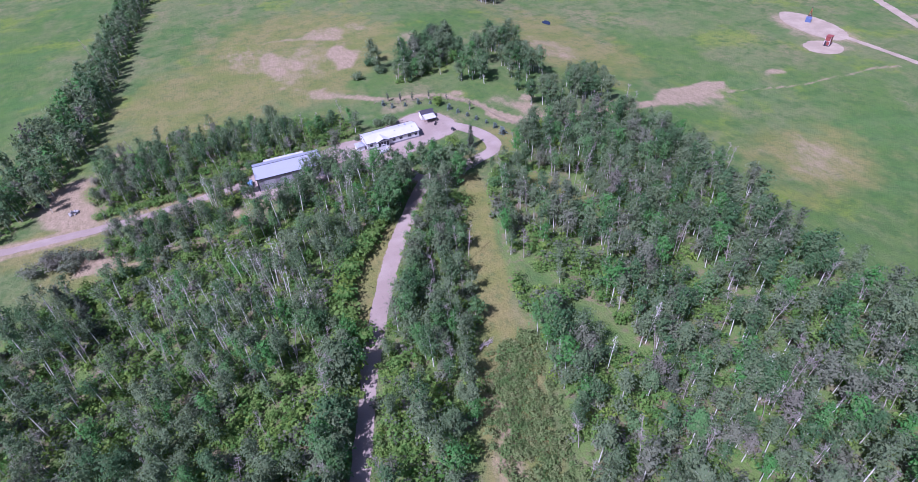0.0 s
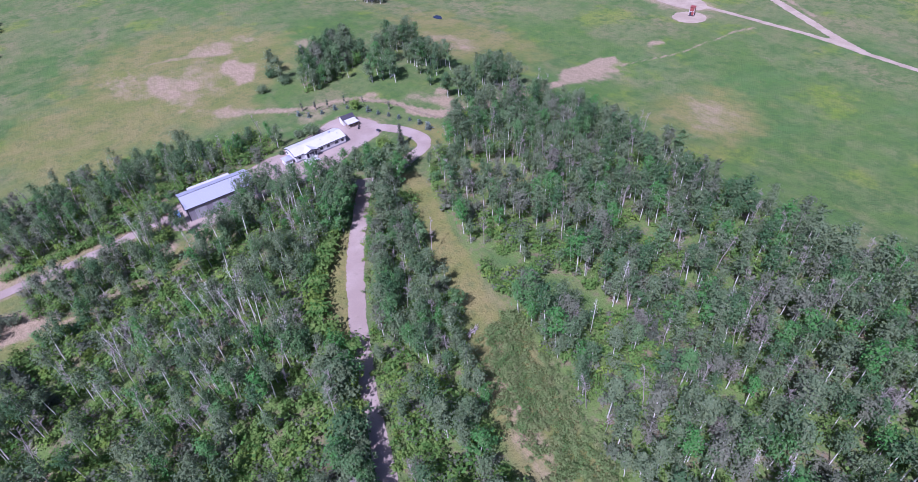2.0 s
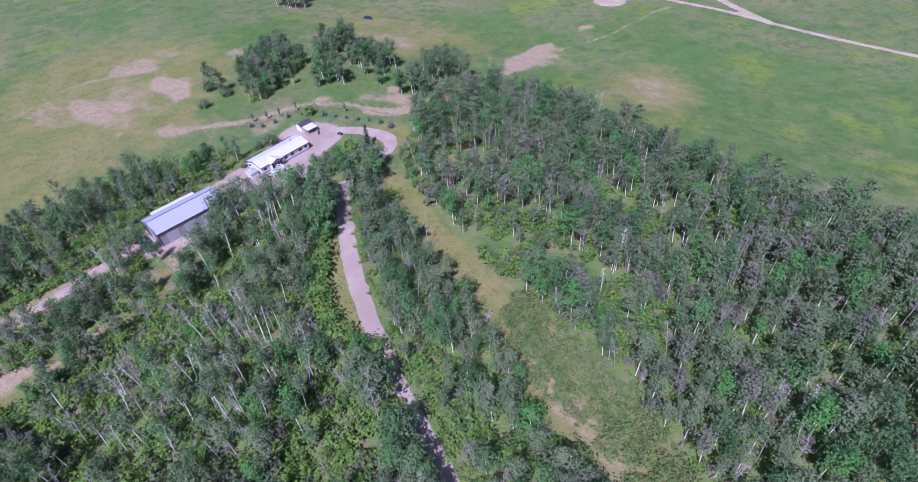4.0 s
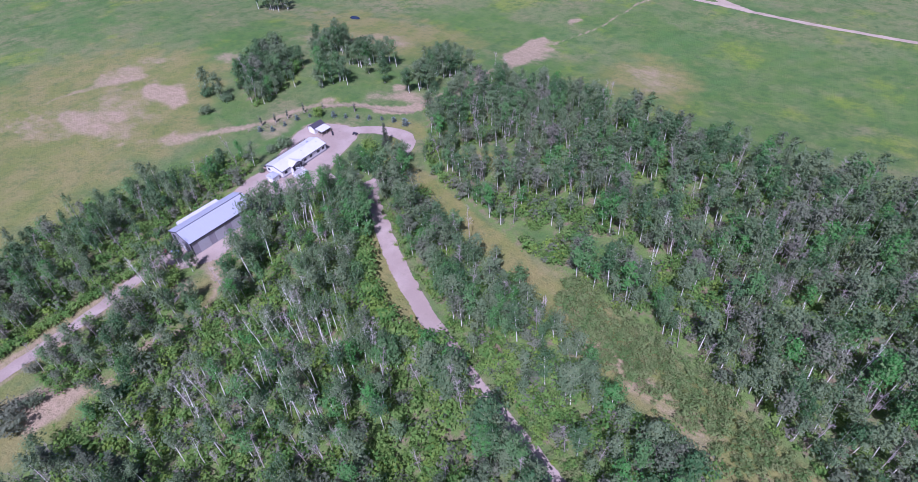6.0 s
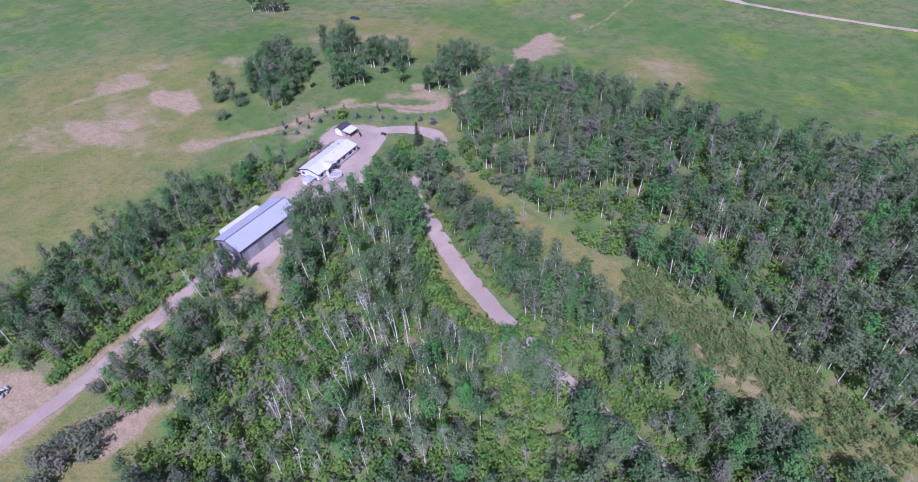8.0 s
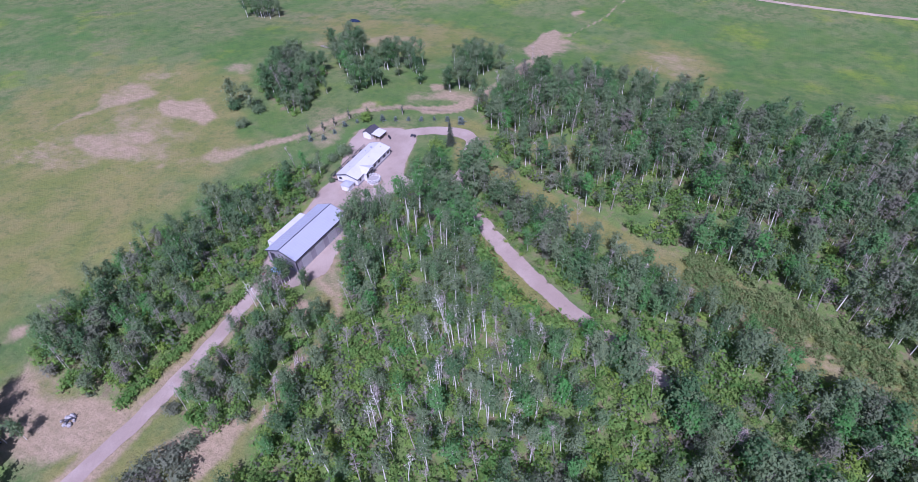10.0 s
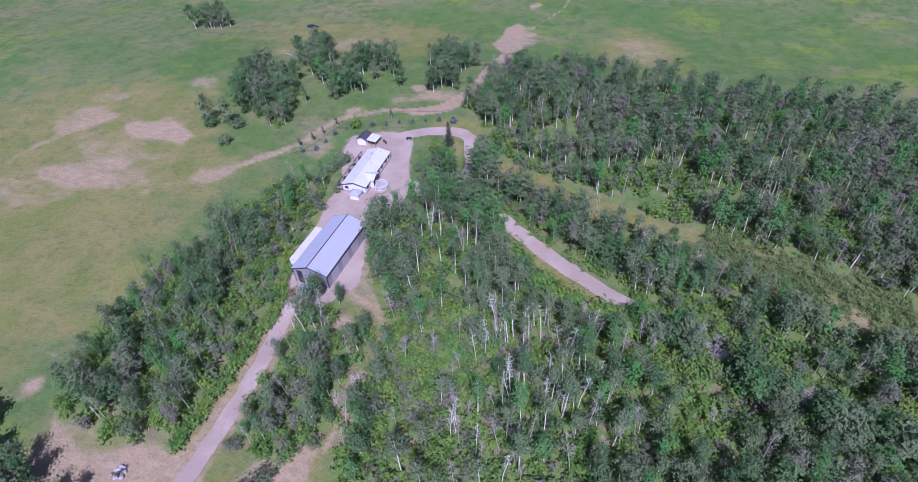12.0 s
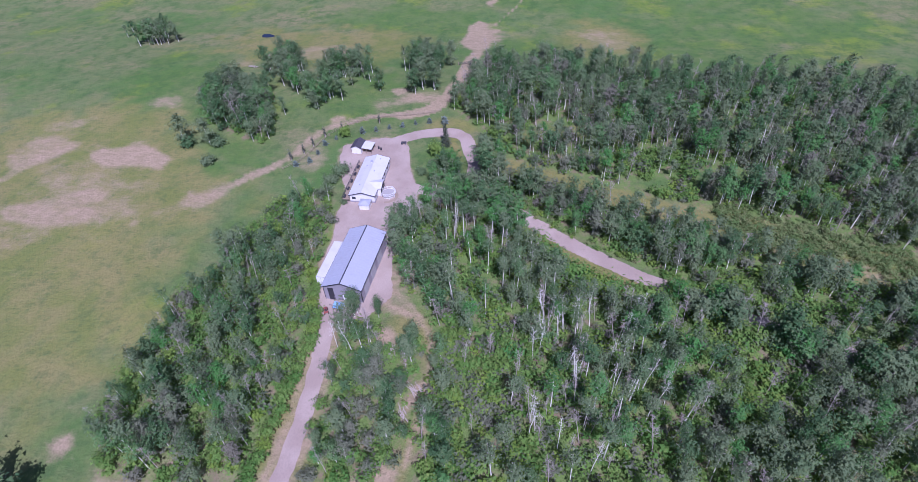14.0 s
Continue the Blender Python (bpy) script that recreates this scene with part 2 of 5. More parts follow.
def ground_material():
    n = Nodes("meadow")
    mask = n.attribute("mask")
    bare, lush, floor_ = n.split(mask["Color"])[0], n.split(mask["Color"])[1], n.split(mask["Color"])[2]
    dry = mask["Alpha"]
    broad, mid, fine = n.noise(0.016, 5), n.noise(0.085, 6, 0.6), n.noise(1.3, 5, 0.65)
    tuft_ = n.noise(0.33, 5, 0.62, stretch=(1.3, 0.7, 1))
    grass = n.mix(n.ramp(broad, 0.36, 0.64), (0.084, 0.151, 0.040), (0.141, 0.169, 0.067))
    grass = n.mix(n.ramp(mid, 0.40, 0.68, 0.0, 0.70), grass, (0.172, 0.172, 0.077))
    streak = n.noise(0.045, 7, 0.62, stretch=(1.0, 0.45, 1))
    grass = n.mix(n.ramp(streak, 0.50, 0.66, 0.0, 0.75), grass, (0.202, 0.180, 0.092))
    grass = n.mix(n.math("MULTIPLY", lush, n.ramp(mid, 0.30, 0.65, 0.25, 0.85)), grass, (0.072, 0.148, 0.028))
    grass = n.mix(n.math("MULTIPLY", n.ramp(n.noise(0.030, 6, 0.6), 0.55, 0.66), 0.55), grass, (0.172, 0.224, 0.025))
    grass = n.mix(n.math("MULTIPLY", n.ramp(n.noise(0.023, 5, 0.6, stretch=(0.7, 1.2, 1)), 0.56, 0.66), 0.30), grass, (0.046, 0.145, 0.038))
    clump = n.math("MULTIPLY", n.ramp(n.noise(0.16, 9, 0.75), 0.47, 0.60, 0.0, 0.75), n.ramp(n.noise(0.02, 3), 0.35, 0.6, 0.35, 1.0))
    grass = n.mix(clump, grass, (0.060, 0.118, 0.032))
    grass = n.mix(n.ramp(n.noise(0.11, 8, 0.72, stretch=(1.2, 0.7, 1)), 0.52, 0.68, 0.0, 0.45), grass, (0.175, 0.185, 0.066))
    grass = n.mix(n.math("MULTIPLY", dry, n.ramp(tuft_, 0.2, 0.6, 0.75, 1.0)), grass, n.mix(n.ramp(mid, 0.35, 0.65), (0.172, 0.176, 0.049), (0.231, 0.195, 0.074)))
    grass = n.mix(n.ramp(n.noise(0.22, 8, 0.72), 0.48, 0.70, 0.0, 0.45), grass, (0.059, 0.106, 0.040))
    grass = n.mix(n.ramp(tuft_, 0.52, 0.72, 0.0, 0.40), grass, (0.050, 0.097, 0.034))
    grass = n.mix(n.ramp(n.noise(0.9, 6, 0.7), 0.52, 0.72, 0.0, 0.40), grass, (0.046, 0.084, 0.035))
    under = n.mix(n.ramp(n.noise(0.30, 6, 0.65), 0.46, 0.66), (0.120, 0.180, 0.048), (0.200, 0.155, 0.100))
    grass = n.mix(floor_, grass, under)
    soil = n.mix(n.ramp(n.noise(0.35, 6, 0.65, stretch=(1.8, 0.8, 1)), 0.30, 0.72), (0.285, 0.213, 0.140), (0.375, 0.272, 0.190))
    ragged = n.math("ADD", n.math("MULTIPLY", n.math("SUBTRACT", n.noise(0.30, 7, 0.72, stretch=(1.5, 0.8, 1)), 0.5), 0.7),
                    n.math("ADD", n.math("MULTIPLY", n.math("SUBTRACT", n.noise(2.2, 4, 0.6), 0.5), 0.5),
                           n.math("MULTIPLY", n.math("SUBTRACT", n.noise(0.075, 5, 0.6, stretch=(1.6, 0.8, 1)), 0.5), 1.3)))
    edge = n.ramp(n.math("ADD", bare, ragged), 0.12, 0.85, 0.0, 0.88)
    c = n.mix(edge, grass, soil)
    c = n.mix(n.ramp(fine, 0.40, 0.75, 0.0, 0.32), c, (0.075, 0.095, 0.04))
    n.bump(n.math("ADD", fine, tuft_), 0.8, 0.35)
    return n.done(c, 0.95, 0.0, 0.1)


def gravel_material(name, low, high):
    n = Nodes(name)
    c = n.mix(n.ramp(n.noise(0.12, 4), 0.35, 0.68), low, high)
    c = n.mix(n.ramp(n.noise(3.5, 5, 0.7), 0.35, 0.75, 0.0, 0.5), c, (0.225, 0.180, 0.155))
    c = n.mix(n.ramp(n.noise(0.5, 5, 0.65), 0.58, 0.76, 0.0, 0.4), c, (0.200, 0.170, 0.105))
    n.bump(n.noise(6, 4), 0.5, 0.05)
    return n.done(c, 0.95, 0.0, 0.15)


MEADOW = ground_material()
GRAVEL = gravel_material("gravel", (0.302, 0.232, 0.194), (0.380, 0.304, 0.260))
SANDY_GRAVEL = gravel_material("sandy_gravel", (0.330, 0.262, 0.188), (0.420, 0.342, 0.250))
ASPEN_LEAF = leaf("aspen_leaf", (0.064, 0.150, 0.058), (0.172, 0.228, 0.122), (0.082, 0.268, 0.060), (0.235, 0.276, 0.130))
SHRUB_LEAF = leaf("shrub_leaf", (0.096, 0.220, 0.048), (0.165, 0.280, 0.066), (0.212, 0.315, 0.052), (0.248, 0.300, 0.090))
GREY_LEAF = leaf("willow_leaf", (0.125, 0.168, 0.092), (0.195, 0.215, 0.142), (0.215, 0.198, 0.158), (0.240, 0.230, 0.168))
NEEDLE = leaf("spruce_needle", (0.080, 0.115, 0.075), (0.135, 0.165, 0.110), (0.110, 0.150, 0.085), (0.175, 0.165, 0.125))
BLUE_NEEDLE = leaf("blue_spruce_needle", (0.170, 0.230, 0.200), (0.240, 0.300, 0.270), (0.200, 0.270, 0.220), (0.220, 0.250, 0.190))
WEED = leaf("dry_weed", (0.120, 0.215, 0.064), (0.190, 0.255, 0.092), (0.240, 0.250, 0.110), (0.275, 0.285, 0.125))
ASPEN_BARK = bark("aspen_bark", (0.68, 0.65, 0.58), (0.20, 0.17, 0.15), 0.55)
DEAD_BARK = bark("dead_wood", (0.40, 0.34, 0.31), (0.19, 0.16, 0.15), 0.6)
SPRUCE_BARK = bark("spruce_bark", (0.15, 0.11, 0.08), (0.07, 0.05, 0.04), 0.7)
WHITE_ROOF = painted("white_roof", (0.50, 0.49, 0.52), 0.45, 0.10, 0.35)
STEEL_ROOF = painted("steel_roof", (0.33, 0.34, 0.40), 0.42, 0.07, 0.25)
GREY_STEEL = painted("grey_steel_wall", (0.27, 0.25, 0.28), 0.5, 0.10, 0.3)
WHITE_SIDING = painted("white_siding", (0.66, 0.65, 0.66), 0.55, 0.08, 0.4)
DARK_TRIM = painted("dark_trim", (0.035, 0.035, 0.045), 0.5, 0.05, 1.0)
SHINGLE = painted("dark_shingle", (0.055, 0.050, 0.065), 0.9, 0.10, 1.5)
RAW_WOOD = painted("weathered_wood", (0.26, 0.20, 0.15), 0.85, 0.15, 1.2)
DECK_GREY = painted("deck_grey", (0.32, 0.30, 0.30), 0.7, 0.12, 1.0)
WHITE_PAINT = painted("white_paint", (0.68, 0.68, 0.70), 0.45, 0.06, 0.6)
RED_STEEL = painted("red_steel", (0.26, 0.065, 0.055), 0.55, 0.12, 0.8)
BLUE_STEEL = painted("blue_steel", (0.10, 0.14, 0.27), 0.5, 0.10, 0.8)
ORANGE_STEEL = painted("rust_orange_steel", (0.36, 0.13, 0.05), 0.6, 0.15, 0.8)
RUBBER = painted("rubber", (0.02, 0.02, 0.02), 0.8, 0.05, 2.0)
BLUE_TARP = painted("blue_tarp", (0.22, 0.38, 0.62), 0.5, 0.12, 1.0)
STONE = painted("field_stone", (0.34, 0.32, 0.31), 0.9, 0.2, 1.8)


def glass_material():
    n = Nodes("window_glass")
    return n.done(n.mix(n.ramp(n.noise(0.8), 0.3, 0.7), (0.025, 0.03, 0.04), (0.05, 0.06, 0.075)), 0.05, 0.0, 0.6)


def water_material():
    n = Nodes("pond_water")
    n.bump(n.noise(1.5, 3), 0.15, 0.05)
    return n.done((0.012, 0.016, 0.03), 0.08, 0.0, 0.5)


GLASS, WATER = glass_material(), water_material()


# ---- mesh helpers ----
def mesh_from(name, verts, faces, materials, index=None, tint=None):
    me = bpy.data.meshes.new(name)
    me.from_pydata([tuple(v) for v in verts] if not isinstance(verts, np.ndarray) else verts.tolist(), [], faces if isinstance(faces, list) else faces.tolist())
    for m in materials:
        me.materials.append(m)
    if index is not None:
        me.polygons.foreach_set("material_index", np.asarray(index, np.int32))
    if tint is not None:
        layer = me.attributes.new("tint", "FLOAT_COLOR", "POINT")
        layer.data.foreach_set("color", np.asarray(tint, np.float32).ravel())
    me.update()
    return me


def empty(name, x, y, z, rz=0.0):
    ob = new(name)
    ob.empty_display_size = 0.5
    ob.matrix_world = pose(x, y, z, 0, 0, rz)
    return ob


def part(name, bm, material, parent=None, label="", loc=(0, 0, 0)):
    """Links a bmesh as one mesh object under a thing or a part."""
    me = bpy.data.meshes.new(name)
    bm.to_mesh(me)
    bm.free()
    me.materials.append(material)
    ob = new(name, me)
    ob.parent = parent
    ob.location = loc
    return tagged(ob, label) if label else ob


def box(x0, x1, y0, y1, z0, z1, bevel=0.0, bm=None):
    bm = bm or bmesh.new()
    made = bmesh.ops.create_cube(bm, size=1.0, matrix=Matrix.LocRotScale(((x0 + x1) / 2, (y0 + y1) / 2, (z0 + z1) / 2), None, (x1 - x0, y1 - y0, z1 - z0)))
    if bevel:
        edges = list({e for v in made["verts"] for e in v.link_edges})
        bmesh.ops.bevel(bm, geom=edges, offset=bevel, segments=1, affect="EDGES")
    return bm


def prism(profile, x0, x1, bm=None):
    """A profile of (y, z) pairs drawn out along x."""
    bm = bm or bmesh.new()
    a = [bm.verts.new((x0, y, z)) for y, z in profile]
    b = [bm.verts.new((x1, y, z)) for y, z in profile]
    n = len(profile)
    bm.faces.new(a)
    bm.faces.new(b[::-1])
    for i in range(n):
        bm.faces.new((a[i], b[i], b[(i + 1) % n], a[(i + 1) % n]))
    bmesh.ops.recalc_face_normals(bm, faces=bm.faces)
    return bm


def rod(a, b, r0, r1=None, sides=8, bm=None):
    """A tapered bar from a to b."""
    bm = bm or bmesh.new()
    a, b = Vector(a), Vector(b)
    bmesh.ops.create_cone(bm, cap_ends=True, segments=sides, radius1=r0, radius2=r0 if r1 is None else r1, depth=(b - a).length,
                          matrix=Matrix.Translation((a + b) / 2) @ (b - a).to_track_quat("Z", "Y").to_matrix().to_4x4())
    return bm


# ---- ground ----
def spread(lo, hi, step, far):
    """Even steps from lo to hi, growing ones out to the horizon."""
    out, s = [], step
    while (out[-1] if out else 0) < far:
        s *= 1.35
        out.append((out[-1] if out else 0) + s)
    out = np.array(out)
    return np.concatenate([lo - out[::-1], np.arange(lo, hi + step / 2, step), hi + out])


BARE = [(107, 191, 6, 5, 0), (-16, 166, 5, 4, 0), (-30, 149, 10, 4, 0), (227, 168, 8, 5, 0), (290, 206, 18, 29, -12), (272, 183, 12, 12, 0),
        (102, 184, 13, 7, -60), (84, 212, 6, 5, 0), (46, 153, 4, 3, 0), (8, 160, 9, 5, 10)]
# worn ground with an outline of its own: how bare it is, and the outline
WORN = [(0.66, [(16, 318), (33, 316), (47, 307), (59, 306), (62, 317), (58, 329), (46, 331), (36, 324), (24, 324)]),
        (0.95, [(48, 297), (56, 292), (59, 277), (51, 258), (44, 260), (41.5, 279)]),
        (0.68, [(15, 301), (31, 290), (35, 271), (29, 270), (22, 273), (14, 263), (10, 275), (12, 290)]),
        (0.60, [(9, 250), (17, 255), (23, 248), (14, 245)]),
        (0.75, [(27, 246), (36, 247), (43, 228), (34, 225), (23, 235)]),
        (0.95, [(-52, 228), (-47, 221), (-55, 214), (-58, 221)]),
        (1.00, [(-54, 209), (-57, 195), (-55, 183), (-52, 176), (-64, 174), (-71, 181), (-74, 197), (-68, 206)]),
        (1.00, [(-58, 168), (-48, 163), (-41, 152), (-50, 151), (-60, 156)]),
        (0.95, [(-8, 169), (9, 167), (6, 162), (-3, 158), (-9, 152), (-14, 150), (-11, 156), (-8, 163)]),
        (0.65, [(-42, 151.5), (-20, 153), (-17, 149), (-42, 146.5)]),
        (1.00, [(163, 177), (187, 181), (203, 174), (190, 164), (168, 163), (155, 164)]),
        (0.42, [(36, 83), (42, 80), (35, 61), (30, 46), (23, 29), (16, 29), (23, 48), (28, 65)]),
        (0.20, [(158, 111), (179, 113), (198, 104), (182, 93), (156, 98)]),
        (0.30, [(120, 274), (134, 268), (140, 280), (126, 290)])]
MOWN = [[(60, 150), (66, 148), (63, 132), (57, 116), (53, 100), (44, 79), (37, 82), (41, 97), (45, 110), (50, 125)],
        [(33, 136), (23, 130), (13, 121), (7, 108), (5, 98), (11, 95), (18.7, 107), (25.6, 119), (31, 128)],
        [(76, 140), (84, 143), (87, 127), (93, 116), (86, 113), (79, 120), (78, 127), (72, 135)],
        [(76, 168), (77, 162), (66, 158), (56, 155), (64, 160), (72, 164)]]
HALO = [(92, 288, 10, 14, 0), (36, 232, 16, 8, -35), (40, 285, 26, 44, -8), (20, 265, 16, 30, -15), (30, 240, 22, 10, -35), (10, 300, 18, 34, 10), (-55, 195, 16, 24, 0), (60, 215, 26, 8, 20), (180, 165, 30, 12, 12), (180, 112, 26, 16, 20),
        (98, 190, 16, 12, -45), (60, 320, 30, 20, 0), (150, 245, 18, 30, 0)]
LUSH = [(37, 290, 5, 22, -10), (30, 254, 7, 15, -20), (46, 242, 8, 13, -20), (60, 243, 10, 22, -15), (-120, 330, 48, 190, -8), (-100, 240, 14, 40, 0), (205, 55, 62, 110, 0), (152, 130, 16, 40, 0), (240, 150, 30, 30, 0), (75, 205, 22, 9, -45), (60, 207, 18, 8, 20), (50, 202, 10, 9, 0), (65, 163, 11, 12, 0), (100, 205, 30, 40, 0), (165, 152, 14, 20, 30), (170, 100, 14, 24, 10),
        (150, 70, 10, 50, 5), (30, 265, 12, 8, 30), (62, 235, 20, 10, -20), (120, 300, 50, 30, 10), (230, 120, 22, 40, 0), (63, 74, 6, 10, 20), (-5, 228, 30, 7, 5),
        (80, 285, 20, 40, 20), (200, 210, 30, 60, 0), (35, 245, 16, 5, -35)]
DRY = [(-66, 166, 22, 7, 0), (-40, 171, 14, 3, 0), (-10, 270, 50, 40, 0), (30, 320, 50, 50, 0), (-30, 178, 26, 4, 2), (-60, 176, 22, 6, 0), (-12, 155, 14, 8, 40), (-35, 150, 20, 5, 0), (-4, 170, 8, 7, 0), (12, 108, 6, 16, -20), (22, 122, 5, 12, -35), (82, 129, 8, 15, 15), (58, 130, 6, 20, -20), (49, 104, 6, 18, -15), (-58, 150, 16, 8, 0), (-58, 195, 14, 16, 0), (28, 262, 30, 46, -10),
       (180, 110, 30, 22, 15), (60, 300, 30, 60, -10), (84, 166, 6, 14, 0), (-20, 250, 40, 30, 10), (160, 250, 30, 60, 0)]


def make_ground():
    xs, ys = spread(-105, 330, 1.6, 3200), spread(-30, 350, 1.6, 3200)
    gx, gy = np.meshgrid(xs, ys)
    nx, ny = len(xs), len(ys)
    x, y = gx.ravel(), gy.ravel()
    far = smooth((np.hypot(x - 80, y - 180) - 600) / 900)
    z = land(np.clip(x, -900, 900), np.clip(y, -900, 900)) + far * 5
    way = np.maximum(gravel_depth(x, y), 0)
    z = z - 0.12 * smooth(way / 0.8)
    i = np.arange(nx * ny).reshape(ny, nx)
    quads = np.stack([i[:-1, :-1], i[:-1, 1:], i[1:, 1:], i[1:, :-1]], -1).reshape(-1, 4)
    me = bpy.data.meshes.new("ground")
    me.vertices.add(nx * ny)
    me.vertices.foreach_set("co", np.stack([x, y, z], -1).ravel())
    me.loops.add(quads.size)
    me.loops.foreach_set("vertex_index", quads.ravel().astype(np.int32))
    me.polygons.add(len(quads))
    me.polygons.foreach_set("loop_start", np.arange(0, quads.size, 4, dtype=np.int32))
    me.polygons.foreach_set("use_smooth", np.ones(len(quads), bool))
    bare, lush, dry = np.zeros_like(x), np.zeros_like(x), np.zeros_like(x)
    wob = (fbm(x, y, 7, 11) - 0.5) * 1.1 + (fbm(x, y, 22, 14) - 0.5) * 0.7
    wx, wy = x + 9 * (fbm(x, y, 16, 31) - 0.5), y + 16 * (fbm(x, y, 19, 35) - 0.5)
    for g in BARE:
        bare = np.maximum(bare, smooth((oval(wx, wy, *g) + 0.2 * wob + 0.15) / 0.9) * 0.85)
    for power, outline in WORN:
        bare = np.maximum(bare, power * smooth((inside(wx, wy, outline) + 2.6 * wob + 2.2) / 6.0))
    for g in HALO:
        bare = np.maximum(bare, smooth((oval(wx, wy, *g) + 0.5 * wob) / 0.8) * 0.42)
    for line, half, power in ((UPPER_TRAIL, 2.8, 0.72), (EAST_TRAIL, 4.0, 0.9), (FAR_TRAIL, 1.7, 0.62), ([(318, 138), (336, 165), (352, 192)], 2.4, 0.6), (SECOND_TRAIL, 1.8, 0.7), (LANE, 5.0, 0.6), (DRIVE, 2.6, 0.6)):
        bare = np.maximum(bare, power * smooth((half - segment_gap(x, y, line) + wob) / 1.6))
    bare = np.maximum(bare, 0.75 * smooth((inside(x, y, YARD) + 1.2 + wob) / 1.5))
    bare = np.maximum(bare, 0.42 * smooth((2.2 - segment_gap(x, y, STRIP) + 2 * wob) / 2) * smooth((88 - y) / 14))
    for g in LUSH:
        lush = np.maximum(lush, smooth((oval(x, y, *g) + 0.8 * wob) / 0.5))
    for g in DRY:
        dry = np.maximum(dry, smooth((oval(x, y, *g) + 0.8 * wob + 0.1) / 0.5) * 0.8)
    dry = np.maximum(dry, 0.85 * smooth((11.0 - segment_gap(x, y, STRIP) + 2 * wob) / 4) * smooth((94 - y) / 16))
    dry = np.maximum(dry, 0.85 * smooth((6.5 - segment_gap(x, y, LANE) + wob) / 2.5))
    for outline in MOWN:
        dry = np.maximum(dry, smooth((inside(x, y, outline) + 1.0 + wob) / 2.0))
    lush = lush * (1 - dry)
    floor_ = smooth((woods_depth(x, y) + 1.5 + 2 * wob) / 3)
    layer = me.attributes.new("mask", "FLOAT_COLOR", "POINT")
    layer.data.foreach_set("color", np.stack([bare, lush, floor_, dry], -1).astype(np.float32).ravel())
    me.materials.append(MEADOW)
    me.update(calc_edges=True)
    tagged(new("ground", me), "rough prairie grass with bare soil patches and lush hollows", "ground", kind="structure")


def make_gravel(name, label, material, x0, x1, y0, y1, step):
    """The gravelled ways: cells of a fine net, their rim drawn onto the ragged edge."""
    gx, gy = np.meshgrid(np.arange(x0, x1, step), np.arange(y0, y1, step))
    ny, nx = gx.shape
    x, y = gx.ravel(), gy.ravel()
    d = gravel_depth(x, y)
    i = np.arange(nx * ny).reshape(ny, nx)
    quads = np.stack([i[:-1, :-1], i[:-1, 1:], i[1:, 1:], i[1:, :-1]], -1).reshape(-1, 4)
    quads = quads[(d[quads] > 0).sum(1) >= 2]
    used = np.unique(quads)
    for _ in range(3):
        px, py = x[used], y[used]
        dd, e = gravel_depth(px, py), 0.25
        sx, sy = (gravel_depth(px + e, py) - dd) / e, (gravel_depth(px, py + e) - dd) / e
        rim = dd < 0
        k = np.where(rim, -dd / np.maximum(sx * sx + sy * sy, 0.5), 0)
        k = np.clip(k, 0, 0.6)
        x[used] += k * sx
        y[used] += k * sy
    remap = np.full(nx * ny, -1)
    remap[used] = np.arange(len(used))
    d = gravel_depth(x[used], y[used])
    z = land(x[used], y[used]) + 0.03 + 0.05 * smooth(d / 1.5)
    me = mesh_from(name, np.stack([x[used], y[used], z], -1), remap[quads], [material])
    me.polygons.foreach_set("use_smooth", np.ones(len(me.polygons), bool))
    tagged(new(name, me), label, "road", kind="structure")


make_ground()
make_gravel("road", "pale gravel driveway, turning loop, lane and farmyard", GRAVEL, -118, 86, -42, 204, 0.7)
make_gravel("road_2", "pale gravel lease road and well pad in the pasture", SANDY_GRAVEL, 255, 400, -300, 260, 1.4)


# ---- trees: shapes as arrays, so that whole stands can be joined ----
def tube(path, radii, sides):
    """A tapered tube along a path of points; returns verts, quads."""
    path = [Vector(p) for p in path]
    verts, faces = [], []
    for k, (p, r) in enumerate(zip(path, radii)):
        ahead = (path[min(k + 1, len(path) - 1)] - path[max(k - 1, 0)]).normalized()
        u = ahead.orthogonal().normalized()
        v = ahead.cross(u)
        for s in range(sides):
            a = 2 * math.pi * s / sides
            verts.append(tuple(p + r * (math.cos(a) * u + math.sin(a) * v)))
    for k in range(len(path) - 1):
        for s in range(sides):
            t = (s + 1) % sides
            faces.append((k * sides + s, k * sides + t, (k + 1) * sides + t, (k + 1) * sides + s))
    return verts, faces


class Shape:
    """Verts, quads, tint of one half (wood or leaves) of a tree."""

    def __init__(self):
        self.v, self.f, self.t = [], [], []

    def add(self, verts, faces, shade=0.5):
        base = len(self.v)
        self.v += verts
        self.f += [tuple(base + i for i in f) for f in faces]
        self.t += [shade] * len(verts)

    def arrays(self):
        corners = len(self.f[0]) if self.f else 4
        return np.array(self.v, float).reshape(-1, 3), np.array(self.f, np.int64).reshape(-1, corners), np.array(self.t, float)


